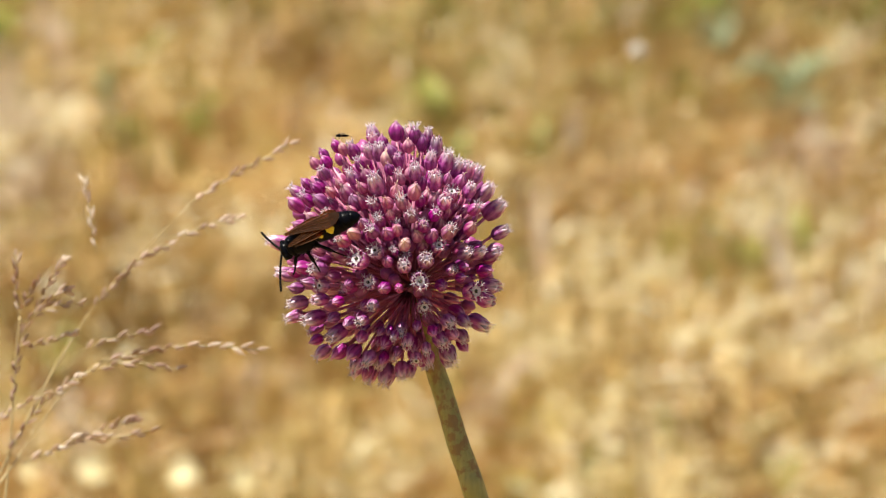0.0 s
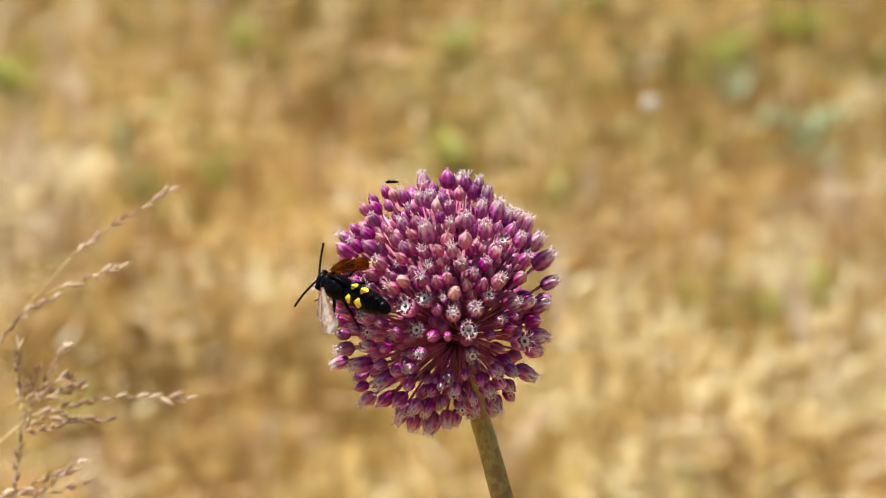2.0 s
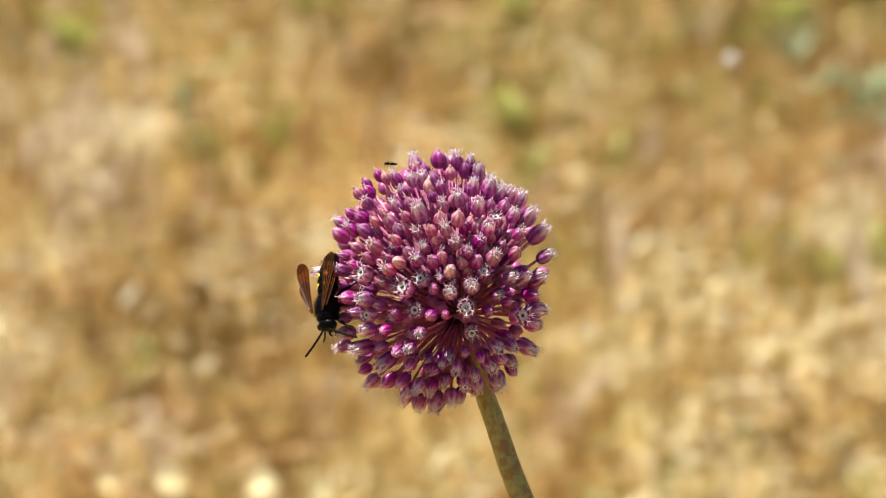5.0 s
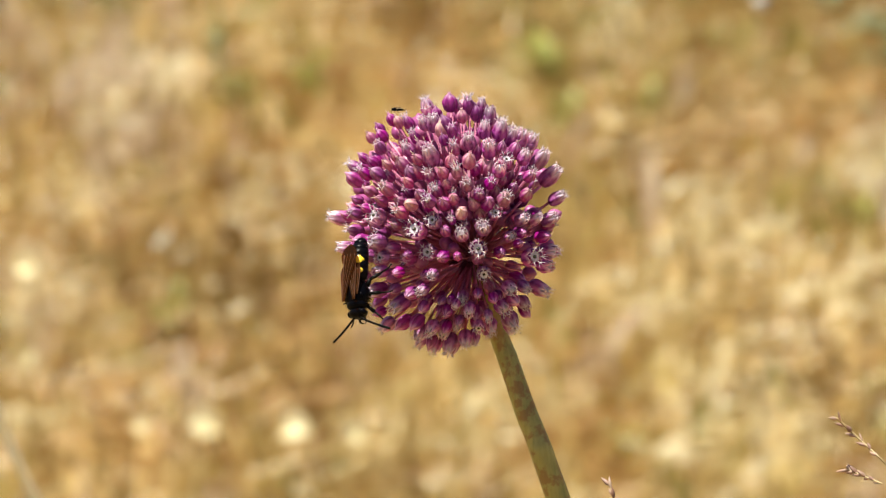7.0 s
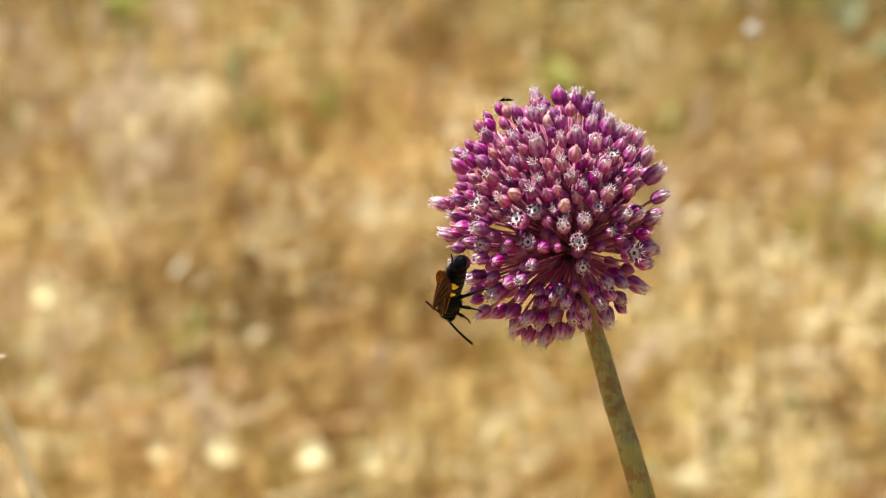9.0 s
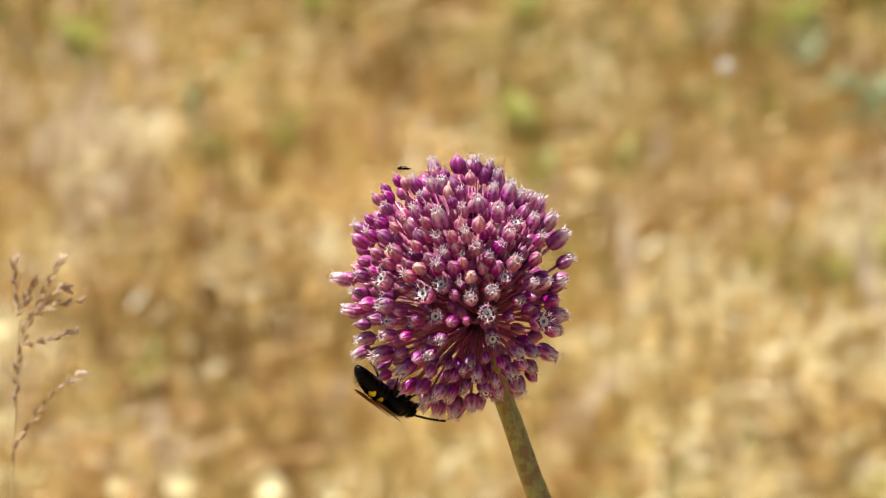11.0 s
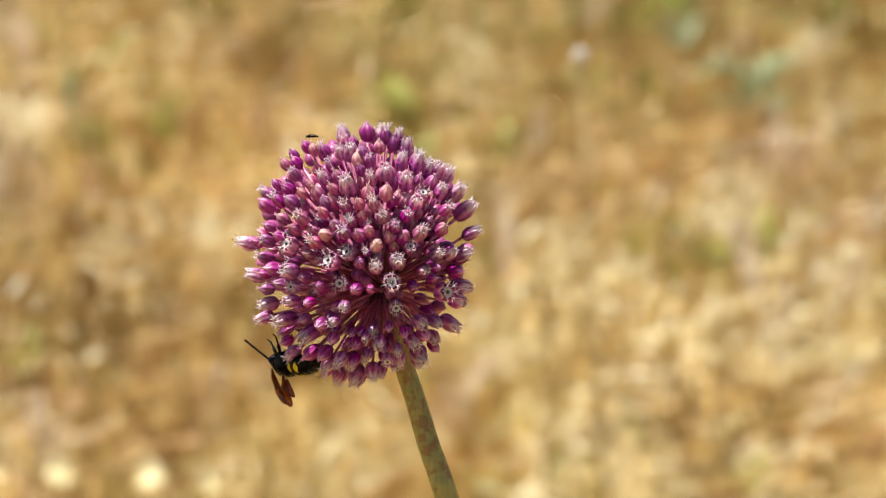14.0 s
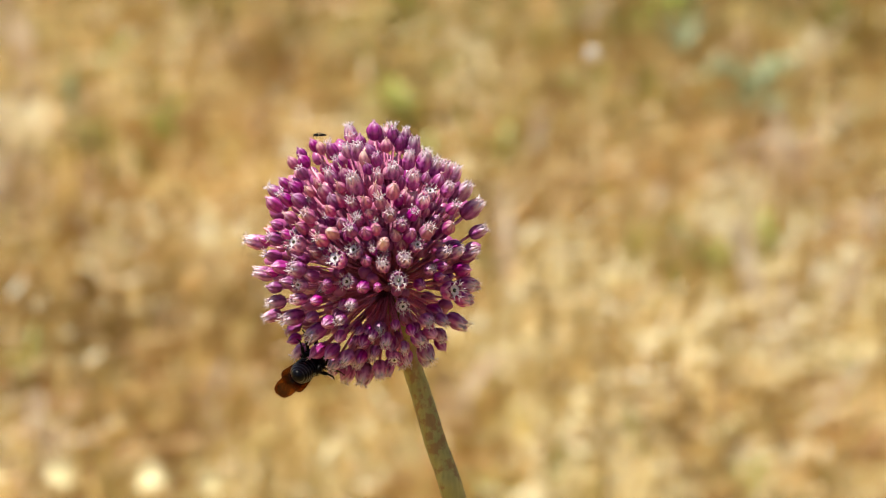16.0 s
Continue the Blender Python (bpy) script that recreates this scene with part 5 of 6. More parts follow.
# ---- everything that moves ----
def motions():
    walk(FLOWER, [
        (0, pose(0.15868, 1.48692, 0.00006, 0.007, 0.012, -0.001)),
        (0.5, pose(0.13711, 1.48153, 0.00037, -0.032, 1.558, 0.215)),
        (1, pose(0.13693, 1.47859, 0.00393, 0.067, 1.589, 0.499)),
        (1.5, pose(0.14813, 1.48238, 0.00046, -0.112, 0.546, 0.424)),
        (2, pose(0.13789, 1.48336, 0.00049, 0.176, 1.470, 0.558)),
        (2.5, pose(0.14679, 1.48441, 0.00011, -0.378, 0.673, 0.064)),
        (3, pose(0.14773, 1.48300, 0.00136, -0.233, 0.709, 0.282)),
        (3.5, pose(0.15857, 1.47659, 0.00113, -1.623, -0.763, -0.014)),
        (3.7, pose(0.17808, 1.48190, 0.00150, -1.214, -1.617, 0.260)),
        (5.8, pose(0.17811, 1.48944, -0.00174, -0.104, -1.977, 0.444)),
        (6, pose(0.18355, 1.48959, -0.00203, -0.485, -2.395, -0.219)),
        (6.5, pose(0.16556, 1.48589, -0.00381, -0.747, -0.476, -0.792)),
        (7, pose(0.18418, 1.48478, -0.00246, -0.936, -2.523, -0.251)),
        (7.5, pose(0.17708, 1.48496, -0.00244, -0.819, -1.840, -0.333)),
        (8, pose(0.17886, 1.48669, -0.00317, -1.420, -1.860, -0.461)),
        (8.5, pose(0.17753, 1.48638, -0.00196, 0.068, -1.703, -0.218)),
        (9, pose(0.15144, 1.48401, -0.00438, -1.345, 0.686, -1.503)),
        (9.2, pose(0.15955, 1.48556, -0.00203, -0.587, -0.136, -0.753)),
        (11.3, pose(0.18186, 1.49502, 0.00164, 0.227, -1.852, 1.258)),
        (11.5, pose(0.15967, 1.49624, 0.00024, -0.044, 0.541, 0.069)),
        (12, pose(0.16102, 1.49081, 0.00153, 0.455, -0.433, 0.562)),
        (12.5, pose(0.15173, 1.49255, 0.00041, 0.016, 0.703, 0.392)),
        (13, pose(0.15229, 1.48970, 0.00242, 0.593, 0.083, 0.914)),
        (13.5, pose(0.14779, 1.49128, 0.00147, 0.107, 0.679, 0.453)),
        (14, pose(0.15126, 1.49199, 0.00052, 0.263, 0.269, 0.665)),
        (14.5, pose(0.15201, 1.49187, 0.00152, 0.294, 0.329, 0.532)),
        (15, pose(0.15183, 1.49162, 0.00115, 0.259, 0.240, 0.443)),
        (15.5, pose(0.15442, 1.49236, 0.00128, 0.102, 0.094, 0.722)),
        (16, pose(0.15368, 1.49179, 0.00093, 0.128, 0.234, 0.383)),
    ])
    walk(FLY, [
        (0, pose(-0.02630, 1.46971, 1.07111, -0.012, 11.992, 90.002)),
        (0.5, pose(-0.01884, 1.46446, 1.07602, -1.593, 12.027, 90.547)),
        (1, pose(-0.01834, 1.45891, 1.07965, -1.624, 11.928, 90.835)),
        (1.5, pose(-0.02673, 1.46611, 1.07322, -0.559, 12.111, 90.541)),
        (2, pose(-0.01957, 1.46146, 1.07584, -1.502, 11.819, 90.866)),
        (2.5, pose(-0.02581, 1.47420, 1.07331, -0.689, 12.376, 90.212)),
        (3, pose(-0.02413, 1.46944, 1.07464, -0.726, 12.232, 90.436)),
        (3.5, pose(-0.04087, 1.48990, 1.06964, 0.785, 13.621, 89.801)),
        (3.7, pose(-0.03729, 1.48654, 1.06698, 1.661, 13.208, 89.880)),
        (5.8, pose(-0.04380, 1.47259, 1.06227, 2.022, 12.096, 90.020)),
        (6, pose(-0.04629, 1.48247, 1.06041, 2.454, 12.473, 89.251)),
        (6.5, pose(-0.02856, 1.48547, 1.06576, 0.488, 12.746, 89.100)),
        (7, pose(-0.04798, 1.48623, 1.05949, 2.588, 12.923, 89.169)),
        (7.5, pose(-0.04243, 1.48448, 1.06221, 1.887, 12.812, 89.248)),
        (8, pose(-0.04092, 1.49793, 1.06136, 1.912, 13.412, 89.095)),
        (8.5, pose(-0.03949, 1.46887, 1.06305, 1.741, 11.926, 89.422)),
        (9, pose(-0.02065, 1.49660, 1.06887, -0.705, 13.343, 88.660)),
        (9.2, pose(-0.02826, 1.48193, 1.06865, 0.140, 12.587, 89.217)),
        (11.3, pose(-0.03733, 1.46888, 1.06603, 1.892, 11.766, 90.872)),
        (11.5, pose(-0.01539, 1.47977, 1.07296, -0.553, 12.042, 90.185)),
        (12, pose(-0.03200, 1.46334, 1.07094, 0.442, 11.544, 90.473)),
        (12.5, pose(-0.02019, 1.47401, 1.07360, -0.718, 11.983, 90.541)),
        (13, pose(-0.03089, 1.45862, 1.07347, -0.085, 11.406, 90.931)),
        (13.5, pose(-0.02455, 1.47085, 1.07456, -0.694, 11.892, 90.596)),
        (14, pose(-0.02865, 1.46791, 1.07230, -0.274, 11.736, 90.721)),
        (14.5, pose(-0.02682, 1.46764, 1.07348, -0.336, 11.705, 90.600)),
        (15, pose(-0.02870, 1.46831, 1.07284, -0.245, 11.740, 90.493)),
        (15.5, pose(-0.02878, 1.47106, 1.07256, -0.096, 11.897, 90.742)),
        (16, pose(-0.02702, 1.47111, 1.07265, -0.239, 11.871, 90.432)),
    ])
    walk(WASP, [
        (0, pose(-0.03246, 1.42996, 1.05063, -45.845, -45.171, 112.354)),
        (0.5, pose(-0.02845, 1.43045, 1.04864, -13.369, -68.922, 80.598)),
        (1, pose(-0.02936, 1.42837, 1.05381, 16.966, -60.735, 35.272)),
        (1.5, pose(-0.03809, 1.42973, 1.04724, 26.360, -60.429, 33.515)),
        (2, pose(-0.03069, 1.43036, 1.04922, 25.483, -58.809, 30.850)),
        (2.5, pose(-0.03765, 1.43250, 1.05015, 24.253, -58.185, 30.126)),
        (3, pose(-0.03618, 1.43224, 1.05023, 22.914, -58.720, 31.206)),
        (3.5, pose(-0.05365, 1.43202, 1.05028, 12.371, -63.567, 40.211)),
        (3.7, pose(-0.04989, 1.43157, 1.04708, 13.195, -63.850, 40.871)),
        (4.8, pose(-0.05671, 1.45749, 1.03381, -58.092, 24.030, 139.061)),
        (5.8, pose(-0.05770, 1.44757, 1.01899, -78.112, 18.445, 148.097)),
        (6, pose(-0.05844, 1.44770, 1.01961, -67.206, 24.193, 149.354)),
        (6.5, pose(-0.04326, 1.44969, 1.02563, -68.109, 19.561, 148.567)),
        (7, pose(-0.05890, 1.44761, 1.01764, -63.441, 19.574, 148.661)),
        (7.5, pose(-0.05341, 1.44803, 1.01941, -66.739, 15.877, 147.981)),
        (8, pose(-0.05389, 1.44859, 1.02160, -59.552, 23.831, 149.624)),
        (8.5, pose(-0.05262, 1.44974, 1.00877, -115.152, -38.637, 142.639)),
        (9, pose(-0.03617, 1.44963, 1.02186, -111.923, -32.502, 139.872)),
        (9.2, pose(-0.04273, 1.44757, 1.01789, -110.029, -32.024, 139.671)),
        (10.2, pose(-0.04423, 1.44980, 1.00738, -126.973, -21.786, 133.988)),
        (11.3, pose(-0.04248, 1.45698, 1.00130, -147.763, -1.591, 119.634)),
        (11.5, pose(-0.02394, 1.45883, 1.00892, -147.455, -2.274, 120.492)),
        (12, pose(-0.04001, 1.45716, 1.00233, -145.931, -3.783, 122.334)),
        (12.5, pose(-0.02531, 1.45782, 1.00510, -173.186, -10.775, 175.228)),
        (13, pose(-0.03370, 1.45880, 1.00102, 179.591, -29.656, -143.292)),
        (13.5, pose(-0.03045, 1.45998, 1.00541, 177.790, -29.641, -141.586)),
        (14, pose(-0.03369, 1.46023, 1.00547, -169.759, -36.912, -155.467)),
        (14.5, pose(-0.03216, 1.46050, 1.00677, -168.285, -36.458, -157.933)),
        (15, pose(-0.03206, 1.45093, 1.00655, -176.465, -45.522, 166.289)),
        (15.5, pose(-0.03305, 1.44963, 1.00864, 173.117, -46.101, 167.142)),
        (16, pose(-0.03104, 1.45126, 1.00729, 173.109, -45.578, 166.455)),
    ])
    walk(WINGS[0], [
        (0, pose(0.0022, 0.0085, 0.0042, 3, 4, -2)),
        (0.2, pose(0.0022, 0.0085, 0.0039, -6, 0, 18)),
        (0.5, pose(0.0020, 0.0084, 0.0038, 6.02, -27.46, 20.97)),
        (1, pose(0.0019, 0.0083, 0.0036, -35.19, -52.32, 71.14)),
        (1.5, pose(0.0019, 0.0084, 0.0036, -47.38, -43.88, 79.83)),
        (2, pose(0.0019, 0.0084, 0.0036, -45.24, -49.67, 69.75)),
        (2.5, pose(0.0018, 0.0084, 0.0036, -46.28, -52.02, 62.98)),
        (3, pose(0.0018, 0.0084, 0.0036, -50.55, -51.40, 71.22)),
        (3.5, pose(0.0019, 0.0083, 0.0036, -51.08, -45.22, 92.77)),
        (3.7, pose(0.0019, 0.0083, 0.0036, -50.70, -44.10, 92.17)),
        (4.8, pose(0.0022, 0.0085, 0.0039, -6, 0, 30)),
        (5.8, pose(0.0022, 0.0085, 0.0042, 3, 4, -2)),
        (8, pose(0.0022, 0.0085, 0.0042, 3, 4, -2)),
        (8.5, pose(0.0021, 0.0085, 0.0042, 3, 4, -5)),
        (9.2, pose(0.0021, 0.0085, 0.0042, 3, 4, -5)),
        (11.3, pose(0.0027, 0.0085, 0.0042, 3, 6, 0)),
        (12, pose(0.0027, 0.0085, 0.0042, 3, 6, 0)),
        (12.5, pose(0.0027, 0.0085, 0.0042, 3, 6, 0)),
        (13, pose(0.0026, 0.0085, 0.0031, -4, 9, 6)),
        (13.5, pose(0.0026, 0.0085, 0.0031, -4, 9, 6)),
        (14, pose(0.0026, 0.0085, 0.0031, -34, 6, -2)),
        (14.5, pose(0.0026, 0.0085, 0.0031, -34, 6, -2)),
        (15, pose(0.0025, 0.0085, 0.0042, -12, 5, -1)),
        (15.5, pose(0.0025, 0.0085, 0.0042, -14, 5, -1)),
        (16, pose(0.0025, 0.0085, 0.0042, -14, 5, -1)),
    ])
    walk(WINGS[1], [
        (0, pose(-0.0022, 0.0085, 0.0039, 3, -4, 2)),
        (0.2, pose(-0.0022, 0.0085, 0.0036, -6, 0, -18)),
        (0.5, pose(-0.0024, 0.0086, 0.0030, 7.19, 27.14, -21.06)),
        (1, pose(-0.0024, 0.0086, 0.0030, -13.52, 20.75, -52.06)),
        (1.5, pose(-0.0024, 0.0085, 0.0030, -17.54, 14.75, -51.61)),
        (2, pose(-0.0024, 0.0085, 0.0030, -16.65, 15.60, -53.05)),
        (2.5, pose(-0.0024, 0.0085, 0.0030, -19.52, 14.52, -60.75)),
        (3, pose(-0.0024, 0.0085, 0.0030, -20.10, 14.89, -62.50)),
        (3.5, pose(-0.0024, 0.0086, 0.0030, -19.07, 20.55, -62.64)),
        (3.7, pose(-0.0024, 0.0086, 0.0030, -19.83, 19.64, -63.23)),
        (4.8, pose(-0.0022, 0.0085, 0.0036, -6, 0, -30)),
        (5.8, pose(-0.0022, 0.0085, 0.0039, 3, -4, 2)),
        (8, pose(-0.0022, 0.0085, 0.0039, 3, -4, 2)),
        (8.5, pose(-0.0021, 0.0085, 0.0039, 3, -4, 5)),
        (9.2, pose(-0.0021, 0.0085, 0.0039, 3, -4, 5)),
        (11.3, pose(-0.0027, 0.0085, 0.0039, 3, -6, 0)),
        (12, pose(-0.0027, 0.0085, 0.0039, 3, -6, 0)),
        (12.5, pose(-0.0027, 0.0085, 0.0039, 3, -6, 0)),
        (13, pose(-0.0026, 0.0085, 0.0029, -4, -9, -6)),
        (13.5, pose(-0.0026, 0.0085, 0.0029, -4, -9, -6)),
        (14, pose(-0.0026, 0.0085, 0.0029, -34, -6, 2)),
        (14.5, pose(-0.0026, 0.0085, 0.0029, -34, -6, 2)),
        (15, pose(-0.0025, 0.0085, 0.0039, -12, -5, 1)),
        (15.5, pose(-0.0025, 0.0085, 0.0039, -14, -5, 1)),
        (16, pose(-0.0025, 0.0085, 0.0039, -14, -5, 1)),
    ])
    walk(HOVERFLY, [
        (0, pose(-0.27615, 1.47846, 1.09248, -16.024, 23.706, -108.785)),
        (5.6, pose(-0.23953, 1.47000, 1.06862, -22.098, 23.148, -111.937)),
        (5.8, pose(-0.14614, 1.46929, 1.05749, -25.021, 22.807, -113.974)),
        (5.9, pose(-0.15749, 1.46112, 1.02034, -10.170, 24.081, -103.981)),
        (6, pose(-0.11956, 1.45885, 1.00670, -4.127, 24.360, -100.150)),
        (6.1, pose(-0.08597, 1.46176, 1.01697, -16.127, 23.515, -107.792)),
        (6.2, pose(-0.02950, 1.55666, 0.97719, -18.0, 22.0, -110.0)),
        (6.3, pose(0.02951, 1.51515, 0.96897, -18.0, 22.0, -110.0)),
        (6.5, pose(0.15989, 1.50970, 0.93179, -18.0, 22.0, -110.0)),
        (16, pose(0.27042, 1.50421, 0.93284, -18.0, 22.0, -110.0)),
    ])
    walk(ARCHING_GRASS, [
        (0, pose(-0.1797, 1.6883, 0.0000, 0, 0.000, 0)),
        (0.2, pose(-0.1797, 1.6883, -0.0084, 0, -1.588, 0)),
        (0.4, pose(-0.1797, 1.6883, 0.0065, 0, -2.252, 0)),
        (0.5, pose(-0.1797, 1.6883, 0.0120, 0, -2.087, 0)),
        (0.7, pose(-0.1797, 1.6883, -0.0009, 0, 0.040, 0)),
        (0.9, pose(-0.1797, 1.6883, -0.0001, 0, -0.202, 0)),
        (1.1, pose(-0.1797, 1.6883, -0.0142, 0, -1.865, 0)),
        (1.2, pose(-0.1797, 1.6883, -0.0066, 0, -4.284, 0)),
        (1.4, pose(-0.1797, 1.6883, 0.0075, 0, -6.199, 0)),
        (1.6, pose(-0.1797, 1.6883, 0.0069, 0, -5.867, 0)),
        (1.8, pose(-0.1797, 1.6883, 0.0076, 0, -2.757, 0)),
        (1.9, pose(-0.1797, 1.6883, -0.0058, 0, -2.069, 0)),
        (2.1, pose(-0.1797, 1.6883, 0.0054, 0, -3.404, 0)),
        (2.2, pose(-0.1797, 1.6883, 0.0110, 0, -3.123, 0)),
        (2.4, pose(-0.1797, 1.6883, 0.0200, 0, -3.944, 0)),
        (2.7, pose(-0.1797, 1.6883, 0.0093, 0, -5.810, 0)),
        (3, pose(-0.1797, 1.6883, 0.0046, 0, -7.548, 0)),
        (3.5, pose(-0.1797, 1.6883, -0.0122, 0, -9.345, 0)),
        (5.8, pose(-0.1797, 1.6883, -0.0148, 0, -12.082, 0)),
        (9.2, pose(-0.1797, 1.6883, -0.0162, 0, -13.305, 0)),
        (16, pose(-0.1797, 1.6883, -0.0159, 0, -9.452, 0)),
    ])
    walk(BENT_GRASS, [
        (0, pose(-0.1798, 1.6704, 0.0000, 0, 0.000, 0)),
        (0.2, pose(-0.1798, 1.6704, -0.0104, 0, -1.209, 0)),
        (0.4, pose(-0.1798, 1.6704, 0.0071, 0, -1.958, 0)),
        (0.5, pose(-0.1798, 1.6704, 0.0035, 0, -1.584, 0)),
        (0.7, pose(-0.1798, 1.6704, 0.0050, 0, -0.097, 0)),
        (0.9, pose(-0.1798, 1.6704, -0.0005, 0, -0.314, 0)),
        (1.1, pose(-0.1798, 1.6704, -0.0143, 0, -1.718, 0)),
        (1.2, pose(-0.1798, 1.6704, -0.0017, 0, -3.062, 0)),
        (1.4, pose(-0.1798, 1.6704, 0.0118, 0, -4.826, 0)),
        (1.5, pose(-0.1798, 1.6704, 0.0120, 0, -6.082, 0)),
        (1.6, pose(-0.1798, 1.6704, 0.0052, 0, -5.510, 0)),
        (1.8, pose(-0.1798, 1.6704, 0.0033, 0, -1.893, 0)),
        (1.9, pose(-0.1798, 1.6704, -0.0066, 0, -1.550, 0)),
        (2.1, pose(-0.1798, 1.6704, 0.0057, 0, -2.509, 0)),
        (2.2, pose(-0.1798, 1.6704, 0.0066, 0, -2.790, 0)),
        (2.4, pose(-0.1798, 1.6704, 0.0210, 0, -3.452, 0)),
        (2.7, pose(-0.1798, 1.6704, 0.0113, 0, -5.891, 0)),
        (3, pose(-0.1798, 1.6704, 0.0086, 0, -6.593, 0)),
        (3.4, pose(-0.1798, 1.6704, 0.0031, 0, -7.025, 0)),
        (3.5, pose(-0.1798, 1.6704, -0.0004, 0, -6.344, 0)),
        (3.6, pose(-0.1798, 1.6704, -0.0000, 0, -5.458, 0)),
        (3.7, pose(-0.1798, 1.6704, 0.0022, 0, -6.497, 0)),
        (5.8, pose(-0.1798, 1.6704, -0.0106, 0, -12.186, 0)),
        (9.2, pose(-0.1798, 1.6704, -0.0119, 0, -13.486, 0)),
        (16, pose(-0.1798, 1.6704, -0.0115, 0, -9.745, 0)),
    ])
    walk(PANICLE_GRASS, [
        (0, pose(-0.1631, 1.6524, 0.0000, 0, 0.000, 0)),
        (0.2, pose(-0.1631, 1.6524, -0.0089, 0, -0.477, 0)),
        (0.4, pose(-0.1631, 1.6524, 0.0008, 0, -0.364, 0)),
        (0.5, pose(-0.1631, 1.6524, -0.0013, 0, -0.292, 0)),
        (0.7, pose(-0.1631, 1.6524, -0.0023, 0, 0.599, 0)),
        (0.9, pose(-0.1631, 1.6524, 0.0022, 0, -0.439, 0)),
        (1.1, pose(-0.1631, 1.6524, -0.0013, 0, -1.055, 0)),
        (1.2, pose(-0.1631, 1.6524, -0.0002, 0, -1.991, 0)),
        (1.4, pose(-0.1631, 1.6524, 0.0010, 0, -2.239, 0)),
        (1.5, pose(-0.1631, 1.6524, -0.0009, 0, -1.020, 0)),
        (1.6, pose(-0.1631, 1.6524, -0.0047, 0, -0.442, 0)),
        (1.8, pose(-0.1631, 1.6524, -0.0093, 0, -0.909, 0)),
        (1.9, pose(-0.1631, 1.6524, -0.0105, 0, -0.746, 0)),
        (2.1, pose(-0.1631, 1.6524, -0.0097, 0, -0.329, 0)),
        (2.2, pose(-0.1631, 1.6524, -0.0057, 0, -1.270, 0)),
        (2.4, pose(-0.1631, 1.6524, 0.0004, 0, -1.784, 0)),
        (2.7, pose(-0.1631, 1.6524, -0.0011, 0, -2.180, 0)),
        (3, pose(-0.1631, 1.6524, -0.0059, 0, -2.281, 0)),
        (3.2, pose(-0.1631, 1.6524, -0.0340, 0, -1.541, 0)),
        (3.4, pose(-0.1631, 1.6524, -0.0088, 0, -2.421, 0)),
        (3.5, pose(-0.1631, 1.6524, 0.0011, 0, -0.683, 0)),
        (3.6, pose(-0.1631, 1.6524, -0.0177, 0, 1.104, 0)),
        (3.7, pose(-0.1631, 1.6524, -0.0081, 0, -0.517, 0)),
        (5.8, pose(-0.1631, 1.6524, 0.0022, 0, -4.920, 0)),
        (8.5, pose(-0.1631, 1.6524, -0.0075, 0, -6.126, 0)),
        (9, pose(-0.1631, 1.6524, -0.0036, 0, -4.379, 0)),
        (9.2, pose(-0.1631, 1.6524, 0.0037, 0, -2.725, 0)),
        (11.3, pose(-0.1631, 1.6524, 0.0047, 0, -1.880, 0)),
        (11.5, pose(-0.1631, 1.6524, -0.0034, 0, -3.550, 0)),
        (12, pose(-0.1631, 1.6524, -0.0084, 0, -4.238, 0)),
        (16, pose(-0.1631, 1.6524, -0.0066, 0, -2.677, 0)),
    ])
    walk(SEEDING_GRASS, [
        (0, pose(0.1136, 1.4773, -0.0297, 0, 8.338, 0)),
        (3.7, pose(0.1136, 1.4773, -0.0262, 0, 7.038, 0)),
        (5.6, pose(0.1136, 1.4773, -0.0324, 0, 1.864, 0)),
        (5.8, pose(0.1136, 1.4773, -0.0244, 0, 1.246, 0)),
        (5.9, pose(0.1136, 1.4773, -0.0233, 0, 2.225, 0)),
        (6, pose(0.1136, 1.4773, -0.0284, 0, 3.109, 0)),
        (6.5, pose(0.1136, 1.4773, -0.0485, 0, 4.921, 0)),
        (7, pose(0.1136, 1.4773, -0.0229, 0, 2.180, 0)),
        (7.2, pose(0.1136, 1.4773, -0.0196, 0, 2.490, 0)),
        (7.4, pose(0.1136, 1.4773, -0.0106, 0, 2.227, 0)),
        (7.5, pose(0.1136, 1.4773, 0.0000, 0, 0.000, 0)),
        (7.6, pose(0.1136, 1.4773, -0.0147, 0, -0.466, 0)),
        (8, pose(0.1136, 1.4773, -0.0305, 0, 3.689, 0)),
        (8.5, pose(0.1136, 1.4773, -0.0217, 0, 2.076, 0)),
        (9, pose(0.1136, 1.4773, -0.0409, 0, 4.583, 0)),
        (16, pose(0.1136, 1.4773, -0.0281, 0, 8.658, 0)),
    ])
    walk(SHORT_GRASS_SPIKE, [
        (0, pose(0.0306, 1.4609, -0.0316, 0, 2.725, 0)),
        (5.8, pose(0.0306, 1.4609, -0.0164, 0, 1.520, 0)),
        (6.2, pose(0.0306, 1.4609, -0.0028, 0, 1.334, 0)),
        (6.5, pose(0.0306, 1.4609, -0.0279, 0, 1.669, 0)),
        (7, pose(0.0306, 1.4609, -0.0082, 0, 1.284, 0)),
        (7.4, pose(0.0306, 1.4609, 0.0019, 0, 0.575, 0)),
        (7.5, pose(0.0306, 1.4609, 0.0000, 0, 0.000, 0)),
        (7.6, pose(0.0306, 1.4609, -0.0056, 0, 0.359, 0)),
        (8, pose(0.0306, 1.4609, -0.0289, 0, 1.000, 0)),
        (8.5, pose(0.0306, 1.4609, -0.0049, 0, 3.628, 0)),
        (9, pose(0.0306, 1.4609, -0.0314, 0, 1.716, 0)),
        (16, pose(0.0306, 1.4609, -0.0301, 0, 3.041, 0)),
    ])
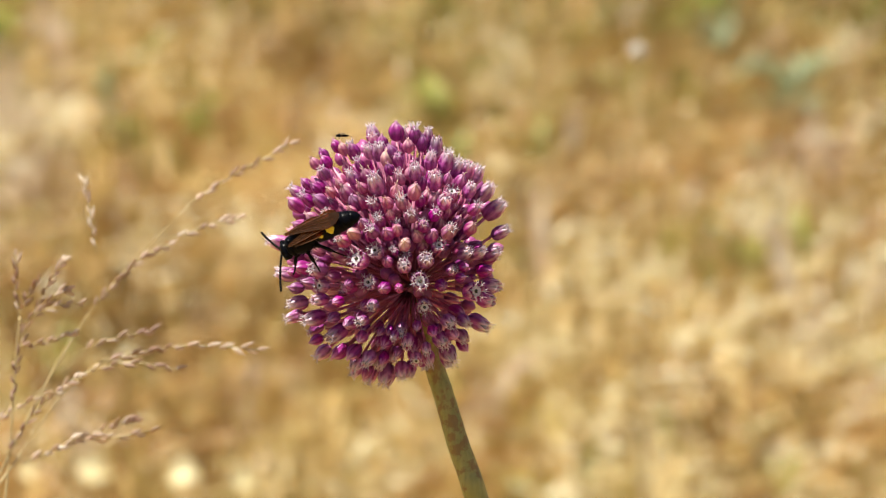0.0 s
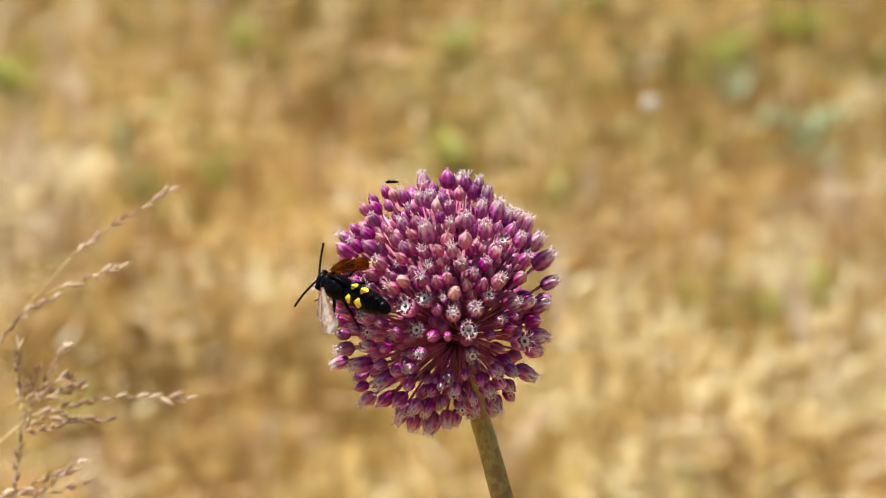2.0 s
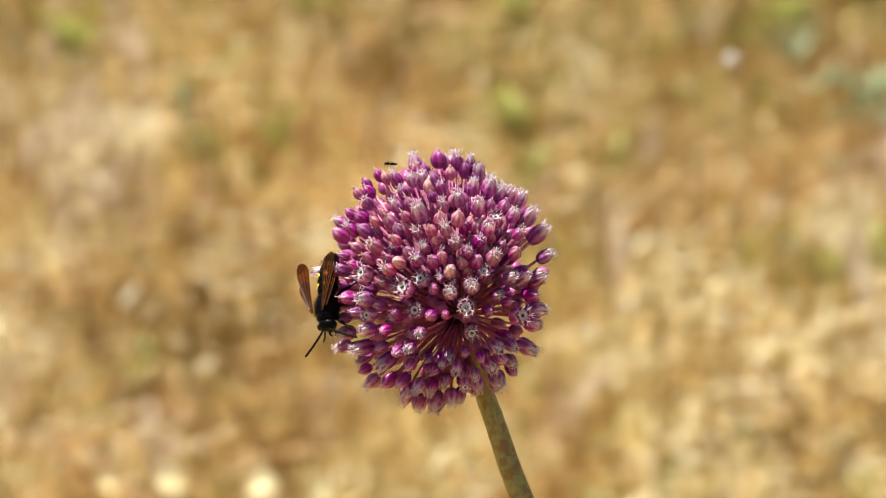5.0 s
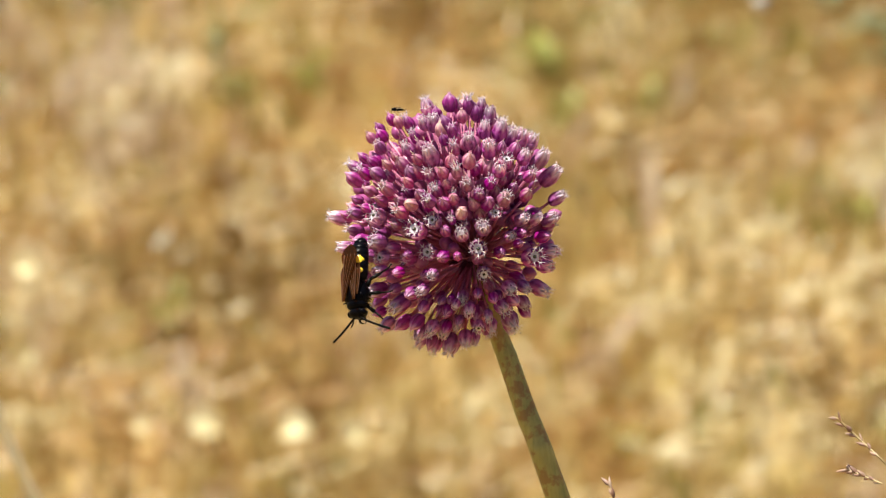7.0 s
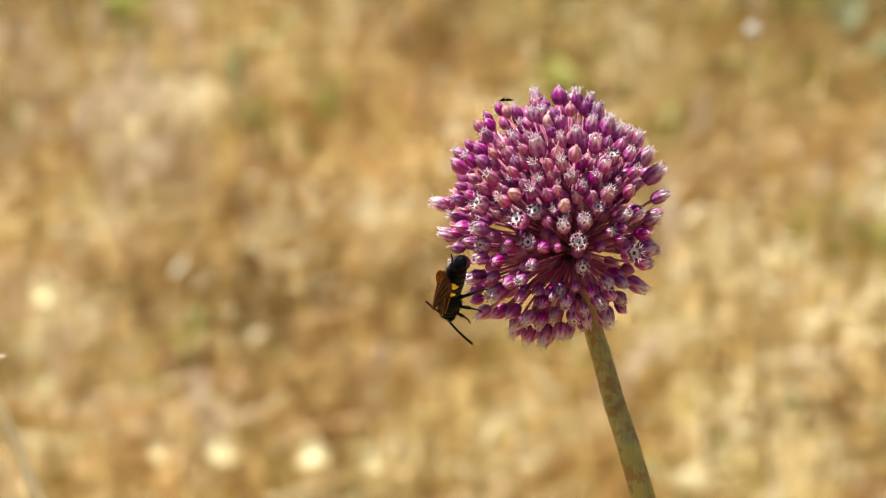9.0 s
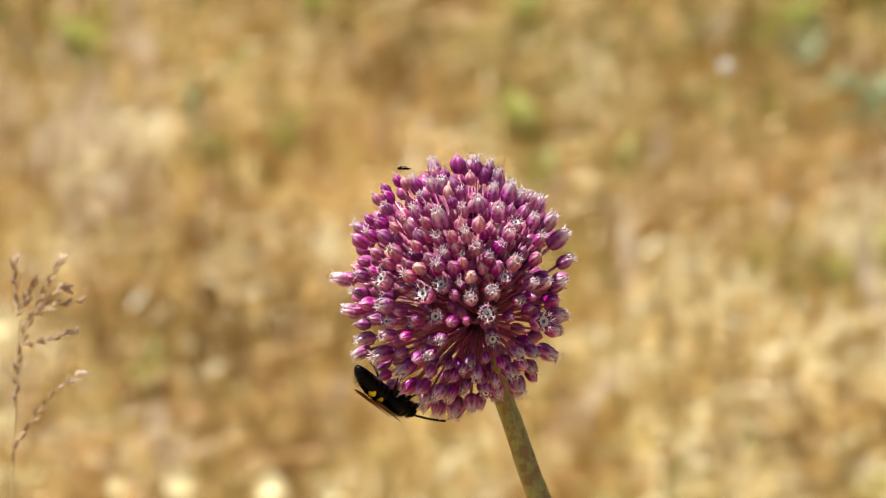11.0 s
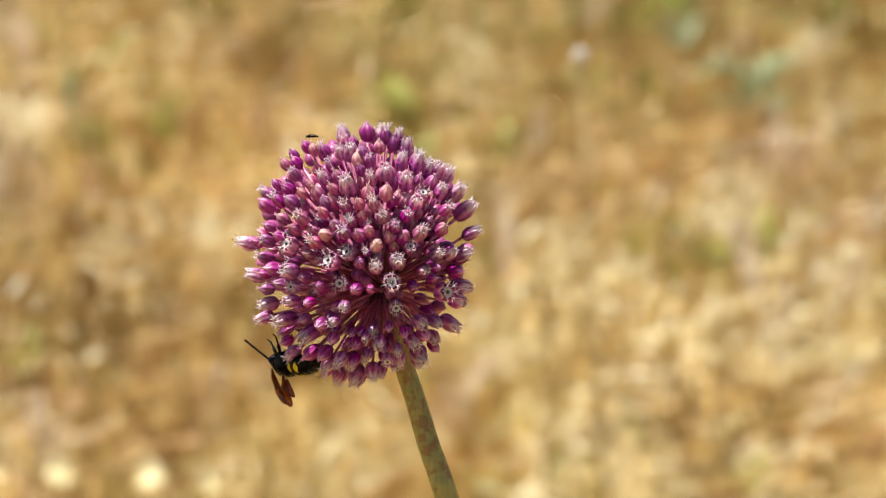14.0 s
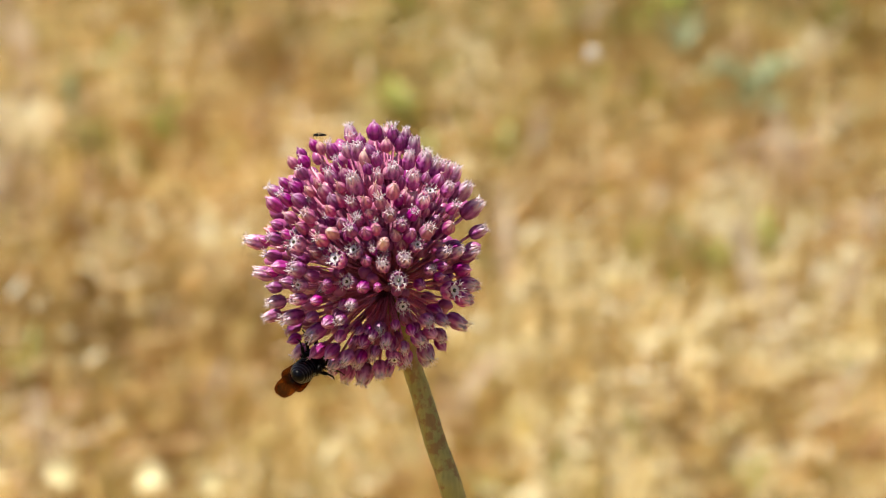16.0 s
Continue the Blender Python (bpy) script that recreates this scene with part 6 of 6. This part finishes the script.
    walk(SEED_HEAD, [
        (0, pose(0.1529, 3.9449, -0.0000, 0, -0.113, 0)),
        (0.5, pose(0.1529, 3.9449, -0.0014, 0, -0.437, 0)),
        (1, pose(0.1529, 3.9449, 0.0034, 0, 0.083, 0)),
        (1.5, pose(0.1529, 3.9449, -0.0003, 0, -0.358, 0)),
        (2, pose(0.1529, 3.9449, 0.0006, 0, -0.493, 0)),
        (2.5, pose(0.1529, 3.9449, 0.0004, 0, -0.344, 0)),
        (3, pose(0.1529, 3.9449, 0.0007, 0, 0.144, 0)),
        (3.5, pose(0.1529, 3.9449, 0.0024, 0, 0.989, 0)),
        (3.7, pose(0.1529, 3.9449, 0.0021, 0, 0.572, 0)),
        (5.8, pose(0.1529, 3.9449, 0.0012, 0, 0.954, 0)),
        (6, pose(0.1529, 3.9449, 0.0004, 0, -0.071, 0)),
        (6.5, pose(0.1529, 3.9449, 0.0019, 0, 0.205, 0)),
        (7, pose(0.1529, 3.9449, 0.0019, 0, 0.484, 0)),
        (8, pose(0.1529, 3.9449, 0.0017, 0, 0.101, 0)),
        (8.5, pose(0.1529, 3.9449, 0.0015, 0, -0.192, 0)),
        (9, pose(0.1529, 3.9449, 0.0011, 0, -1.192, 0)),
        (9.2, pose(0.1529, 3.9449, -0.0004, 0, -0.977, 0)),
        (11.3, pose(0.1529, 3.9449, -0.0007, 0, -0.094, 0)),
        (11.5, pose(0.1529, 3.9449, -0.0008, 0, -0.240, 0)),
        (12, pose(0.1529, 3.9449, -0.0023, 0, -0.506, 0)),
        (12.5, pose(0.1529, 3.9449, -0.0038, 0, -0.939, 0)),
        (13, pose(0.1529, 3.9449, -0.0010, 0, -1.045, 0)),
        (13.5, pose(0.1529, 3.9449, -0.0011, 0, -1.041, 0)),
        (14, pose(0.1529, 3.9449, -0.0024, 0, -1.713, 0)),
        (14.5, pose(0.1529, 3.9449, -0.0030, 0, -1.561, 0)),
        (15, pose(0.1529, 3.9449, -0.0023, 0, -1.470, 0)),
        (15.5, pose(0.1529, 3.9449, -0.0007, 0, -0.958, 0)),
        (16, pose(0.1529, 3.9449, -0.0007, 0, -0.897, 0)),
    ])


motions()
